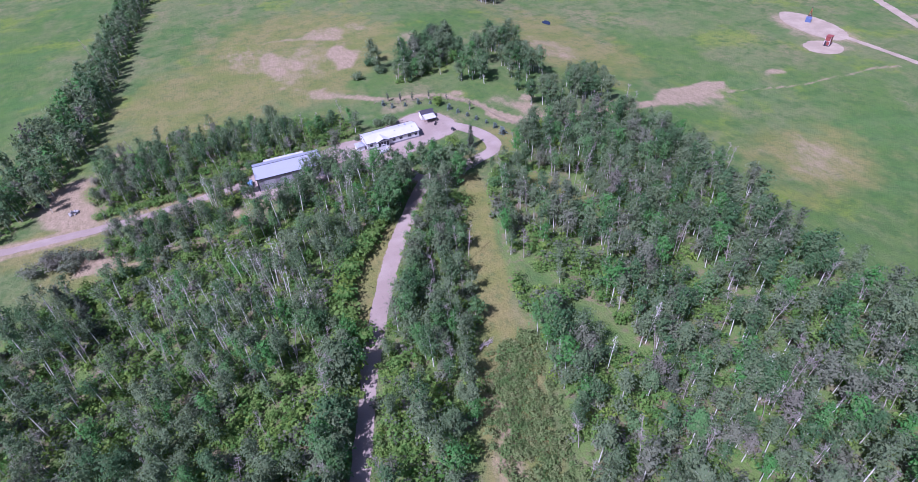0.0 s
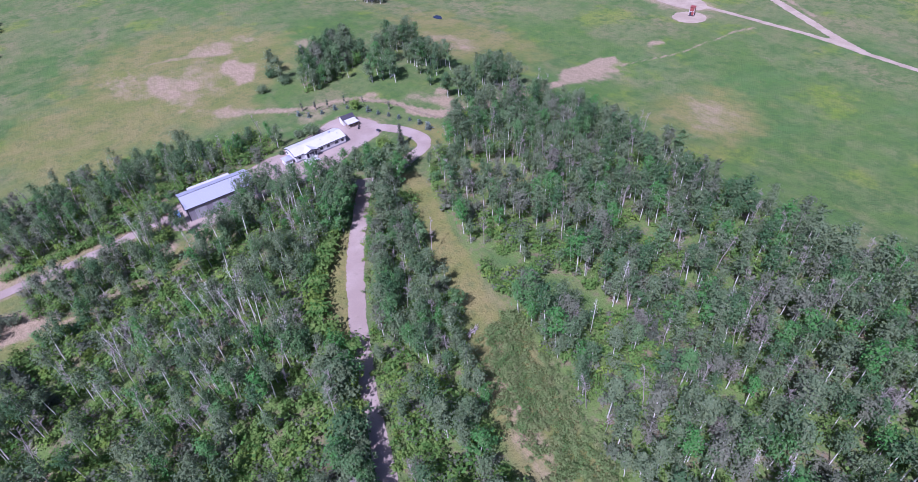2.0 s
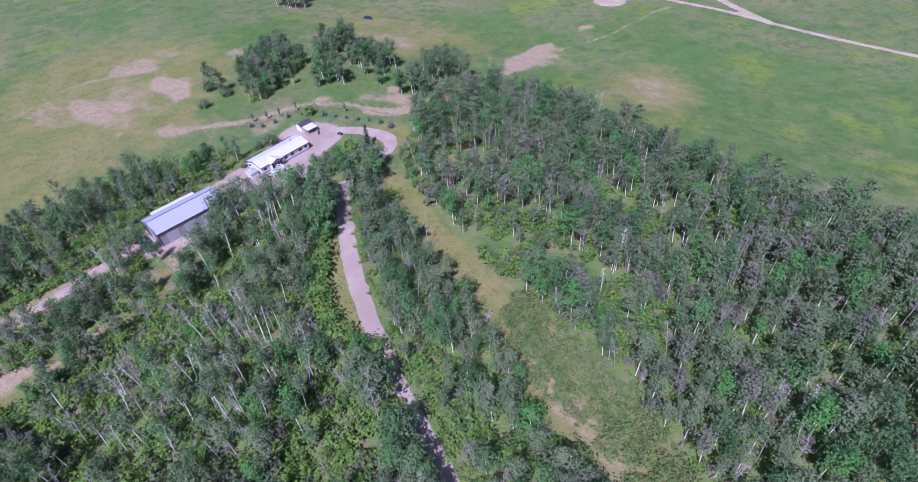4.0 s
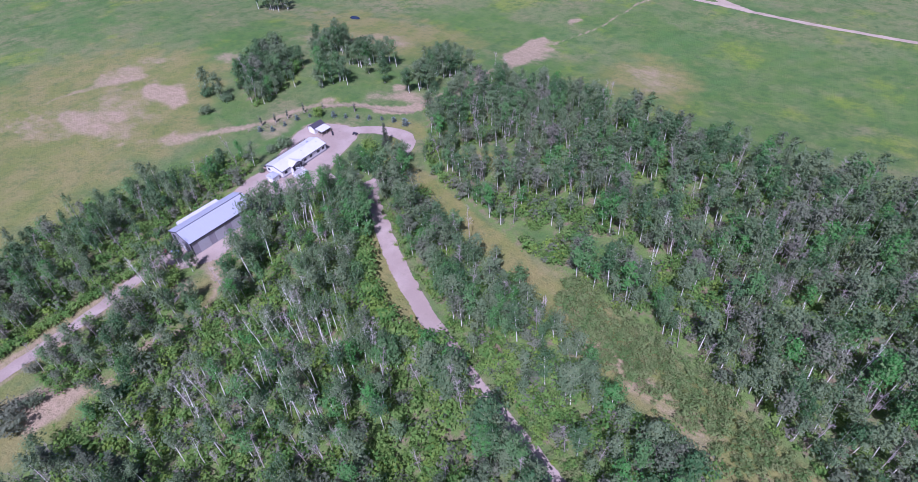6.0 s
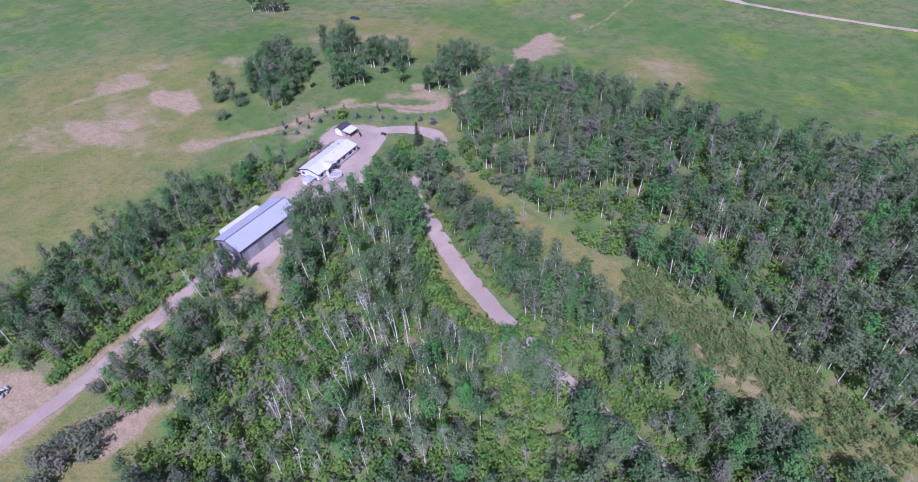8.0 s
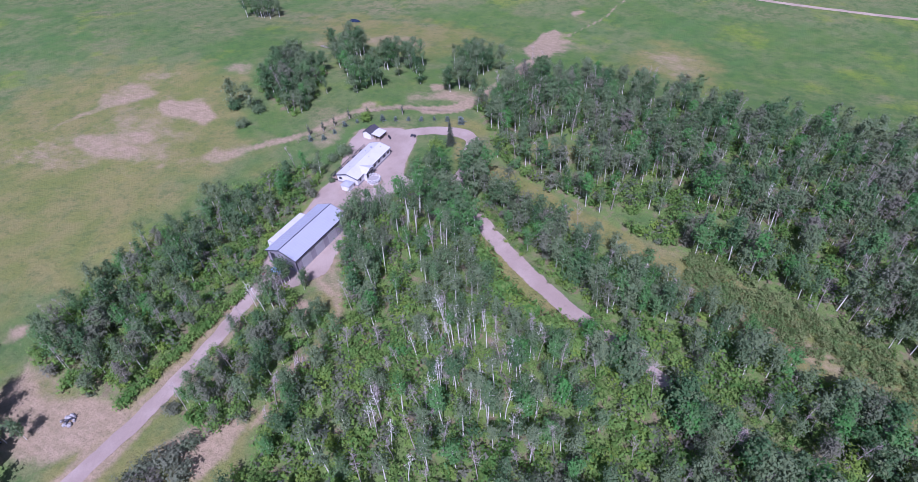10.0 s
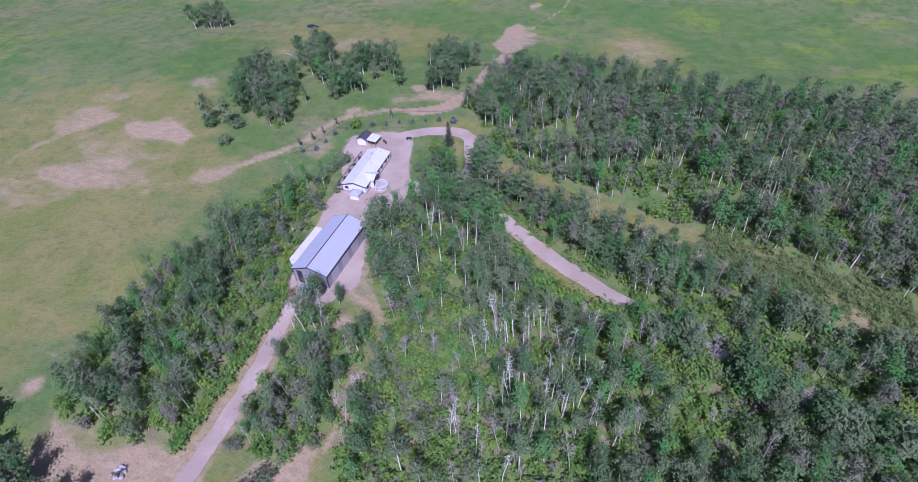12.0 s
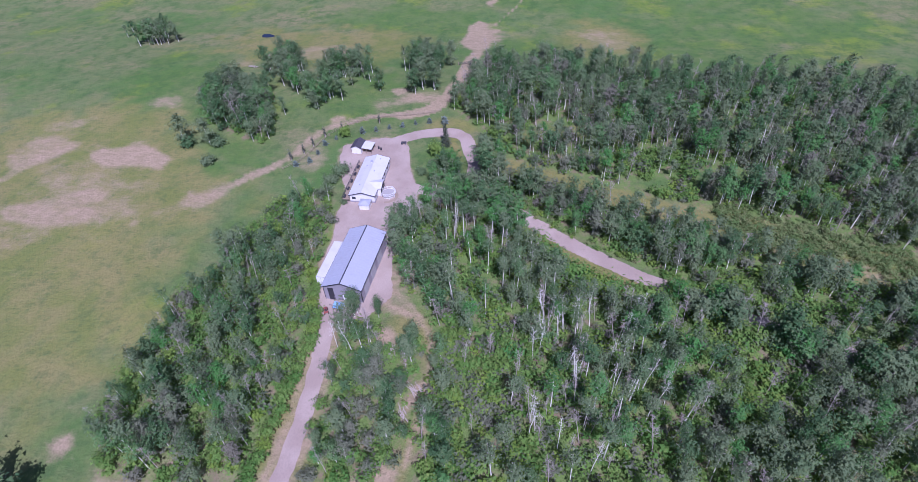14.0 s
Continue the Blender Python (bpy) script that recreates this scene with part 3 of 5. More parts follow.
def tuft(shape, rng, centre, size, flat=0.5, out=None):
    """Two pointed sprays of leaves, facing up and outwards."""
    shade = rng.random()
    for _ in range(2):
        n = Vector((rng.gauss(0, 0.42), rng.gauss(0, 0.42), abs(rng.gauss(0, 0.4)) + flat))
        n = (n + 0.75 * out.normalized()).normalized() if out and out.length > 0.01 else n.normalized()
        u = n.orthogonal().normalized()
        u.rotate(Matrix.Rotation(rng.uniform(0, 6.283), 3, n))
        v = n.cross(u)
        c = Vector(centre) + Vector((rng.gauss(0, 0.4), rng.gauss(0, 0.4), rng.gauss(0, 0.35))) * size
        a, b = size * rng.uniform(0.30, 0.48), size * rng.uniform(0.45, 0.8)
        shape.add([tuple(c - a * u - 0.4 * b * v), tuple(c + a * u - 0.4 * b * v), tuple(c + b * v + 0.2 * size * n * rng.uniform(-1, 1))], [(0, 1, 2)], min(1, max(0, shade + rng.gauss(0, 0.15))))


def sliver(shape, rng, a, b, wide):
    """A bare twig, a thin four-cornered blade."""
    a, b = Vector(a), Vector(b)
    side = (b - a).cross(Vector((rng.gauss(0, 1), rng.gauss(0, 1), rng.gauss(0, 1)))).normalized() * wide
    m = a.lerp(b, 0.4)
    shape.add([tuple(a), tuple(m + side), tuple(b), tuple(m - side)], [(0, 1, 2, 3)])


def aspen(seed, height, tufts, size, crown_from=0.42, spread_=1.5, sparse=0.0):
    """A slender poplar: pale bent trunk, thin rising limbs, a loose crown in clumps."""
    rng = random.Random(seed)
    wood, leaves = Shape(), Shape()
    lean = Vector((rng.uniform(-0.07, 0.07), rng.uniform(-0.07, 0.07), 1))
    bend = Vector((rng.uniform(-0.5, 0.5), rng.uniform(-0.5, 0.5), 0))
    spine = [lean * (height * s) + bend * (s * s) for s in (0, 0.3, 0.6, 0.85, 1.0)]
    r = 0.0085 * height + 0.025
    wood.add(*tube(spine, [r * 1.15, r * 0.85, r * 0.55, r * 0.25, 0.02], 5))

    def on_spine(s):
        k = min(int(s * 4 / 1.0001), 3)
        marks = (0, 0.3, 0.6, 0.85, 1.0)
        k = max(i for i in range(4) if marks[i] <= s)
        return spine[k].lerp(spine[k + 1], (s - marks[k]) / (marks[k + 1] - marks[k]))
    clumps = []
    limbs = rng.randint(8, 11)
    for i in range(limbs):
        s = crown_from + (0.95 - crown_from) * (i + rng.random() * 0.8) / limbs
        p = on_spine(min(s, 0.97))
        a = i * 2.4 + rng.uniform(-0.5, 0.5)
        belly = math.sin(math.pi * min(1, max(0.12, (s - crown_from) / (1 - crown_from) * 0.8 + 0.15)))
        reach = spread_ * (0.55 + 0.65 * rng.random()) * belly
        tip = p + Vector((math.cos(a) * reach, math.sin(a) * reach, reach * rng.uniform(0.5, 1.1)))
        mid = p.lerp(tip, 0.5) + Vector((0, 0, -0.12 * reach))
        wood.add(*tube([p, mid, tip], [r * 0.3, r * 0.2, 0.012], 3))
        clumps += [(tip, 0.46 + 0.14 * reach), (mid, 0.42)]
    clumps.append((spine[-1], 0.5))
    for _ in range(2):
        s = rng.uniform(0.2, crown_from)
        p, a = on_spine(s), rng.uniform(0, 6.28)
        wood.add(*tube([p, p + Vector((math.cos(a) * 0.7, math.sin(a) * 0.7, 0.2))], [r * 0.18, 0.01], 3))
    for _ in range(tufts):
        c, w = clumps[rng.randrange(len(clumps))]
        if rng.random() < sparse:
            continue
        off = Vector((rng.gauss(0, w), rng.gauss(0, w), rng.gauss(0, w * 0.8)))
        spot = c + off
        tuft(leaves, rng, spot, size * rng.uniform(0.7, 1.35), 0.5, Vector((spot.x, spot.y, 0)) + 0.5 * off)
    return wood.arrays(), leaves.arrays()


def dead_tree(seed, height, twigs=26, fuzz=5):
    """A bare grey snag with thin broken limbs."""
    rng = random.Random(seed)
    wood = Shape()
    lean = Vector((rng.uniform(-0.14, 0.14), rng.uniform(-0.14, 0.14), 1))
    spine = [lean * (height * s) + Vector((rng.uniform(-0.15, 0.15), rng.uniform(-0.15, 0.15), 0)) for s in (0, 0.35, 0.7, 1.0)]
    r = 0.0070 * height + 0.03
    wood.add(*tube(spine, [r, r * 0.75, r * 0.45, 0.02], 5))
    for i in range(twigs):
        s = rng.uniform(0.5, 0.99)
        k = 0 if s < 0.35 else 1 if s < 0.7 else 2
        marks = (0, 0.35, 0.7, 1.0)
        p = spine[k].lerp(spine[k + 1], (s - marks[k]) / (marks[k + 1] - marks[k]))
        a, reach = rng.uniform(0, 6.28), rng.uniform(0.5, 1.9) * (1.25 - s)  + 0.3
        tip = p + Vector((math.cos(a) * reach, math.sin(a) * reach, reach * rng.uniform(0.2, 1.1)))
        wood.add(*tube([p, p.lerp(tip, 0.5) + Vector((0, 0, 0.1)), tip], [0.024, 0.016, 0.008], 3))
        for _ in range(2):
            q = p.lerp(tip, rng.uniform(0.4, 0.9))
            wood.add(*tube([q, q + Vector((rng.gauss(0, 0.3), rng.gauss(0, 0.3), rng.uniform(0.1, 0.5)))], [0.012, 0.005], 3))
        for _ in range(fuzz):
            q = p.lerp(tip, rng.uniform(0.3, 1.0))
            sliver(wood, rng, q, q + Vector((rng.gauss(0, 0.35), rng.gauss(0, 0.35), rng.uniform(0.0, 0.7))), 0.014)
    return wood.arrays(), Shape().arrays()


def spruce(seed, height, width, whorls, tuft_size, per=9):
    """A conifer: drooping whorls of boughs on a straight trunk."""
    rng = random.Random(seed)
    wood, leaves = Shape(), Shape()
    wood.add(*tube([(0, 0, 0), (0, 0, height * 0.5), (0, 0, height)], [0.018 * height, 0.011 * height, 0.01], 6))
    for i in range(whorls):
        s = 0.06 + 0.92 * i / whorls
        reach = width * (1 - s) ** 0.85 * rng.uniform(0.8, 1.1) + 0.1
        n = max(4, int(per * (1.1 - 0.6 * s)))
        for k in range(n):
            a = 6.283 * k / n + i * 0.7 + rng.uniform(-0.25, 0.25)
            l = reach * rng.uniform(0.75, 1.1)
            d = Vector((math.cos(a), math.sin(a), 0))
            p = Vector((0, 0, s * height))
            tip = p + d * l + Vector((0, 0, -0.22 * l))
            wood.add(*tube([p, tip], [0.025, 0.008], 3))
            for q in range(max(2, int(l / tuft_size * 1.6))):
                m = p.lerp(tip, (q + 0.6) / max(2, int(l / tuft_size * 1.6)))
                tuft(leaves, rng, m + Vector((rng.gauss(0, 0.1), rng.gauss(0, 0.1), rng.uniform(-0.1, 0.05))), tuft_size * rng.uniform(0.8, 1.3), 1.0)
    tuft(leaves, rng, (0, 0, height), tuft_size * 0.6)
    return wood.arrays(), leaves.arrays()


def shrub(seed, height, width, tufts, size):
    """A rounded, many-stemmed bush with an uneven top."""
    rng = random.Random(seed)
    wood, leaves = Shape(), Shape()
    heads = []
    for i in range(7):
        a, reach = i * 0.9 + rng.uniform(-0.3, 0.3), width * rng.uniform(0.25, 0.9)
        tip = Vector((math.cos(a) * reach, math.sin(a) * reach, height * rng.uniform(0.55, 1.0)))
        wood.add(*tube([(0.1 * math.cos(a), 0.1 * math.sin(a), 0), tip * 0.55, tip], [0.05, 0.03, 0.01], 3))
        heads += [(tip, 0.3 * width), (tip * 0.6, 0.35 * width)]
    for _ in range(tufts):
        c, w = heads[rng.randrange(len(heads))]
        off = Vector((rng.gauss(0, w), rng.gauss(0, w), rng.gauss(0, w * 0.6)))
        tuft(leaves, rng, (c.x + off.x, c.y + off.y, max(0.08, c.z + off.z)), size * rng.uniform(0.7, 1.4), 0.6, Vector((c.x, c.y, 0.3)) + off)
    return wood.arrays(), leaves.arrays()


def tints(shades, whole):
    n = len(shades)
    return np.stack([np.full(n, whole), shades, np.zeros(n), np.ones(n)], -1)


class Stand:
    """Joins many trees into one mesh."""

    def __init__(self):
        self.v, self.f, self.m, self.t, self.n = [], [], [], [], 0

    def plant(self, half, material, x, y, z, turn, scale, whole):
        v, f, shades = half
        if not len(v):
            return
        c, s = math.cos(turn), math.sin(turn)
        w = np.stack([(v[:, 0] * c - v[:, 1] * s) * scale + x, (v[:, 0] * s + v[:, 1] * c) * scale + y, v[:, 2] * scale + z], -1)
        self.v.append(w)
        self.f.append(f + self.n)
        self.m.append(np.full(len(f), material))
        self.t.append(tints(shades, whole))
        self.n += len(v)

    def build(self, name, label, category, materials):
        v = np.concatenate(self.v)
        me = bpy.data.meshes.new(name)
        me.vertices.add(len(v))
        me.vertices.foreach_set("co", v.ravel())
        sizes = np.concatenate([np.full(len(f), f.shape[1]) for f in self.f])
        me.loops.add(int(sizes.sum()))
        me.loops.foreach_set("vertex_index", np.concatenate([f.ravel() for f in self.f]).astype(np.int32))
        me.polygons.add(len(sizes))
        me.polygons.foreach_set("loop_start", (np.cumsum(sizes) - sizes).astype(np.int32))
        for m in materials:
            me.materials.append(m)
        me.polygons.foreach_set("material_index", np.concatenate(self.m).astype(np.int32))
        layer = me.attributes.new("tint", "FLOAT_COLOR", "POINT")
        layer.data.foreach_set("color", np.concatenate(self.t).astype(np.float32).ravel())
        me.update(calc_edges=True)
        return tagged(new(name, me), label, category, kind="stuff")


def tree_thing(name, kind, leaf_mat, bark_mat, label, category, group, crown="crown"):
    """A tree as a thing of its own, built once at the origin: trunk and crown."""
    ob = empty(name, 0, 0, 0)
    tagged(ob, label, category, group)
    wood, leaves = kind
    trunk = new("trunk", mesh_from("trunk", wood[0], wood[1], [bark_mat], tint=tints(wood[2], 0.0)))
    trunk.parent = ob
    if len(leaves[0]):
        top = new(crown, mesh_from(crown, leaves[0], leaves[1], [leaf_mat], tint=tints(leaves[2], 0.0)))
        top.parent = ob
    return ob


rng = random.Random(7)
ASPENS = [aspen(100 + i, 9.0 + 0.75 * i, 430, 0.45, 0.26 + 0.05 * (i % 4), 1.75 + 0.18 * (i % 3), 0.0 if i % 3 else 0.25) for i in range(6)]
SLIM = [aspen(150 + i, 12.2 + 0.8 * i, 270, 0.41, 0.58 + 0.05 * (i % 3), 1.5, 0.05) for i in range(5)]
THIN = [aspen(200 + i, 9.6 + 0.9 * i, 350, 0.48, 0.32 + 0.06 * i, 1.8, 0.0 if i % 2 else 0.25) for i in range(4)]
DISTANT = [aspen(220 + i, 9.4 + 0.8 * i, 120, 0.85, 0.24, 1.9, 0.0) for i in range(3)]
FULL = [aspen(240 + i, 9.0 + 0.8 * i, 520, 0.56, 0.14, 2.3, 0.0) for i in range(3)]
SNAGS = [dead_tree(300 + i, 9.0 + 1.1 * i) for i in range(4)]
BUSHES = [shrub(400 + i, 1.4 + 0.35 * i, 1.2 + 0.18 * i, 34, 0.58) for i in range(5)]
TALL_BUSHES = [shrub(450 + i, 3.2 + 0.7 * i, 1.7 + 0.25 * i, 130, 0.58) for i in range(4)]

ASPEN_LABEL = "slender aspen with pale trunk and loose grey-green crown"
aspen_things = [tree_thing("aspen_tree", k, ASPEN_LEAF, ASPEN_BARK, ASPEN_LABEL, "tree", "aspens of the woods") for k in SLIM + ASPENS[:3]]
snag_things = [tree_thing("dead_tree", k, ASPEN_LEAF, DEAD_BARK, "bare grey dead aspen with broken thin limbs", "dead tree", "dead trees of the woods") for k in SNAGS]
first_use = {}


def set_out(proto, x, y, turn, scale):
    """Uses the thing itself the first time, then copies it."""
    m = pose(x, y, ground_at(x, y) - 0.05, 0, 0, math.degrees(turn))
    if proto.name not in first_use:
        first_use[proto.name] = True
        ob = proto
        ob.matrix_world = m
    else:
        ob = copy_thing(proto, m)
    ob.scale = (scale, scale, scale)
    return ob


def grow(name, label, spacing, fill, near=None, thin=False, tall=(0.85, 1.15), snag=0.08, seed=0, bush=0.5, kinds=None, shrubby=0.20, grey=0.08):
    """Plants a wood: jittered places within its outline; those in the stretch `near` as single things."""
    poly = WOODS[name]
    r = random.Random(seed)
    x0, x1 = min(p[0] for p in poly), max(p[0] for p in poly)
    y0, y1 = min(p[1] for p in poly), max(p[1] for p in poly)
    gx, gy = np.meshgrid(np.arange(x0, x1, spacing), np.arange(y0, y1, spacing))
    jitter = np.random.RandomState(seed + 1)
    x = gx.ravel() + jitter.uniform(-0.48, 0.48, gx.size) * spacing
    y = gy.ravel() + jitter.uniform(-0.48, 0.48, gx.size) * spacing
    depth = inside(x, y, poly)
    for g in GLADES:
        depth = np.minimum(depth, -min(g[2], g[3]) * oval(x, y, *g))
    gaps = fbm(x, y, 13, 70 + seed, 2)
    for g in SPARSE:
        gaps = gaps - 0.22 * smooth(oval(x, y, *g) / 0.4)
    road = gravel_depth(x, y)
    stand, floor_stand = Stand(), Stand()
    counts = [0, 0, 0]
    for a, b, d, g, w in zip(x, y, depth, gaps, road):
        if d < 0.3 or w > -0.6:
            continue
        turn, scale = r.uniform(0, 6.28), r.uniform(*tall)
        pick, whole, dice = r.random(), r.random(), r.random()
        z = ground_at(a, b) - 0.05
        if g < 1 - fill and dice > 0.3:
            for _ in range(4):
                k = BUSHES[r.randrange(5)]
                p, q = a + r.uniform(-1.9, 1.9), b + r.uniform(-1.9, 1.9)
                floor_stand.plant(k[1], 1 if r.random() < 0.75 else 2, p, q, z, r.uniform(0, 6.28), r.uniform(0.7, 1.4), r.random())
            continue
        edge_low = 0.82 if d < 2.5 else 1.0
        single = near and near(a, b)
        if pick < snag:
            k = r.randrange(4)
            if single and counts[1] < 60:
                set_out(snag_things[k], a, b, turn, scale)
                counts[1] += 1
            else:
                stand.plant(SNAGS[k][0], 3, a, b, z, turn, scale, whole)
        elif pick < snag + shrubby:
            k = TALL_BUSHES[r.randrange(4)]
            stand.plant(k[1], r.choice((0, 1, 2) if shrubby < 0.3 else (0, 1, 1, 1, 2)), a, b, z, turn, scale, whole)
            stand.plant(k[0], 3, a, b, z, turn, scale, whole)
        else:
            scale *= edge_low
            if single and counts[0] < 300:
                set_out(aspen_things[r.randrange(8) if d > 6 else 5 + r.randrange(3)], a, b, turn, scale)
                counts[0] += 1
            else:
                k = r.choice(kinds) if kinds else THIN[r.randrange(4)] if thin else ASPENS[r.randrange(6)]
                stand.plant(k[0], 4, a, b, z, turn, scale, whole)
                stand.plant(k[1], 2 if r.random() < grey else 0, a, b, z, turn, scale, whole)
        for _ in range(2):
            if r.random() < bush:
                k = BUSHES[r.randrange(5)]
                p, q = a + r.uniform(-1.6, 1.6), b + r.uniform(-1.6, 1.6)
                if w < -2.6:
                    floor_stand.plant(k[1], 1 if r.random() < 0.8 else 2, p, q, z, turn, r.uniform(0.6, 1.25), r.random())
    mats = [ASPEN_LEAF, SHRUB_LEAF, GREY_LEAF, DEAD_BARK, ASPEN_BARK]
    if stand.n:
        stand.build(name, label, "woods", mats)
    if floor_stand.n:
        floor_stand.build("undergrowth", "bright green low shrubs on the woodland floor", "undergrowth", mats)


grow("west_woods", "dense aspen stand with white trunks and dead trees", 3.5, 0.62, near=lambda a, b: -66 < a < 40 and 88 < b < 172, snag=0.17, seed=1, tall=(0.7, 1.1), bush=0.95)
grow("driveside_woods", "close leafy aspens along the drive verge", 2.9, 0.95, seed=12, tall=(1.0, 1.35), bush=0.9, kinds=FULL)
grow("loop_woods", "tall leafy aspens between the loop and the yard", 3.4, 1.0, seed=13, tall=(0.8, 1.05), snag=0.10, bush=0.6, kinds=FULL + ASPENS)
grow("middle_woods", "narrow belt of aspens beside the gravel drive", 3.2, 0.76, seed=2, tall=(0.7, 1.12), bush=0.8, kinds=ASPENS + ASPENS + FULL)
grow("east_woods", "broad aspen wood with grey and green crowns", 3.55, 0.74, thin=True, seed=3, tall=(0.75, 1.25), snag=0.12, bush=0.45, grey=0.14)
grow("lane_woods", "small aspen clump between two trails", 3.4, 0.66, seed=4, tall=(0.6, 0.95), bush=0.8, shrubby=0.35)
grow("north_west_woods", "aspen belt with bright shrubs beside the lane", 3.4, 0.58, seed=5, bush=1.0, tall=(0.6, 1.0), snag=0.12, shrubby=0.42, kinds=ASPENS + FULL[:1], grey=0.16)
grow("north_grove", "thick clump of dark poplars in the pasture", 3.7, 1.0, kinds=FULL + FULL + ASPENS[:2], seed=6, bush=0.5, tall=(0.75, 1.3), snag=0.05, shrubby=0.2, grey=0.10)
grow("hedge_row", "long shelter belt of dark poplars across the pasture", 3.7, 0.88, kinds=DISTANT, seed=8, snag=0.05, bush=0.2, tall=(0.6, 1.2))


def scrub(name, label, line, half, y0, y1, count, seed, leafage):
    """Low plants strewn along a line."""
    r, stand, placed = random.Random(seed), Stand(), 0
    while placed < count:
        k = r.randrange(len(line) - 1)
        s, o = r.random(), r.gauss(0, half)
        x, y = line[k][0] + (line[k + 1][0] - line[k][0]) * s + o, line[k][1] + (line[k + 1][1] - line[k][1]) * s + r.gauss(0, 1)
        if not y0 < y < y1:
            continue
        placed += 1
        b = BUSHES[r.randrange(5)]
        stand.plant(b[1], r.choice((1, 1, 2)), x, y, ground_at(x, y) - 0.05, r.uniform(0, 6.28), r.uniform(0.3, 0.9), r.random())
    stand.build(name, label, "undergrowth", [ASPEN_LEAF, leafage, WEED, DEAD_BARK, ASPEN_BARK])


scrub("undergrowth", "low weedy scrub on the cleared strip", [(p[0] + 3.5, p[1] - 1.5) for p in STRIP], 4.6, -5, 78, 850, 51, WEED)
scrub("undergrowth", "low bushes along the driveway verge", [(p[0] + 4.4, p[1]) for p in DRIVE], 0.9, 20, 142, 160, 52, SHRUB_LEAF)


# ---- buildings ----
YARD_Z = -2.6


def windows(parent, wall, spots, z0, z1, axis):
    """Framed panes set on a wall line; spots are (from, to)."""
    for a, b in spots:
        if axis == "y-":
            f = part("window", box(a, b, wall - 0.05, wall + 0.03, z0, z1, 0.01), WHITE_PAINT, parent)
            part("pane", box(a + 0.08, b - 0.08, wall - 0.07, wall - 0.045, z0 + 0.08, z1 - 0.08), GLASS, f)
        else:
            f = part("window", box(wall - 0.05, wall + 0.03, a, b, z0, z1, 0.01), WHITE_PAINT, parent)
            part("pane", box(wall - 0.07, wall - 0.045, a + 0.08, b - 0.08, z0 + 0.08, z1 - 0.08), GLASS, f)


def gable_roof(parent, x0, x1, y0, y1, ridge_y, eave, ridge, material, thick=0.14, seams=0.0, label="", trim=None, cap=None):
    """Two slopes with thickness, raised seams, ridge cap and barge boards."""
    for name, ya in (("roof_slope", y0), ("roof_slope", y1)):
        slope = part(name, prism([(ya, eave), (ridge_y, ridge), (ridge_y, ridge + thick), (ya, eave + thick)], x0, x1), material, parent, label)
        if seams:
            x = x0 + seams / 2
            while x < x1:
                part("seam", prism([(ya, eave + thick), (ridge_y, ridge + thick), (ridge_y, ridge + thick + 0.05), (ya, eave + thick + 0.05)], x - 0.03, x + 0.03), material, slope)
                x += seams
    part("ridge_cap", prism([(ridge_y - 0.16, ridge + thick - 0.02), (ridge_y, ridge + thick + 0.07), (ridge_y + 0.16, ridge + thick - 0.02)], x0 - 0.02, x1 + 0.02), cap or trim or material, parent)
    if trim:
        for xa in (x0 - 0.06, x1):
            for ya in (y0, y1):
                part("barge_board", prism([(ya, eave - 0.12), (ridge_y, ridge - 0.12), (ridge_y, ridge + thick + 0.02), (ya, eave + thick + 0.02)], xa, xa + 0.06), trim, parent)
        for ya in (y0, y1):
            part("fascia", box(x0, x1, ya - 0.05, ya + 0.05, eave - 0.12, eave + thick - 0.02), trim, parent)


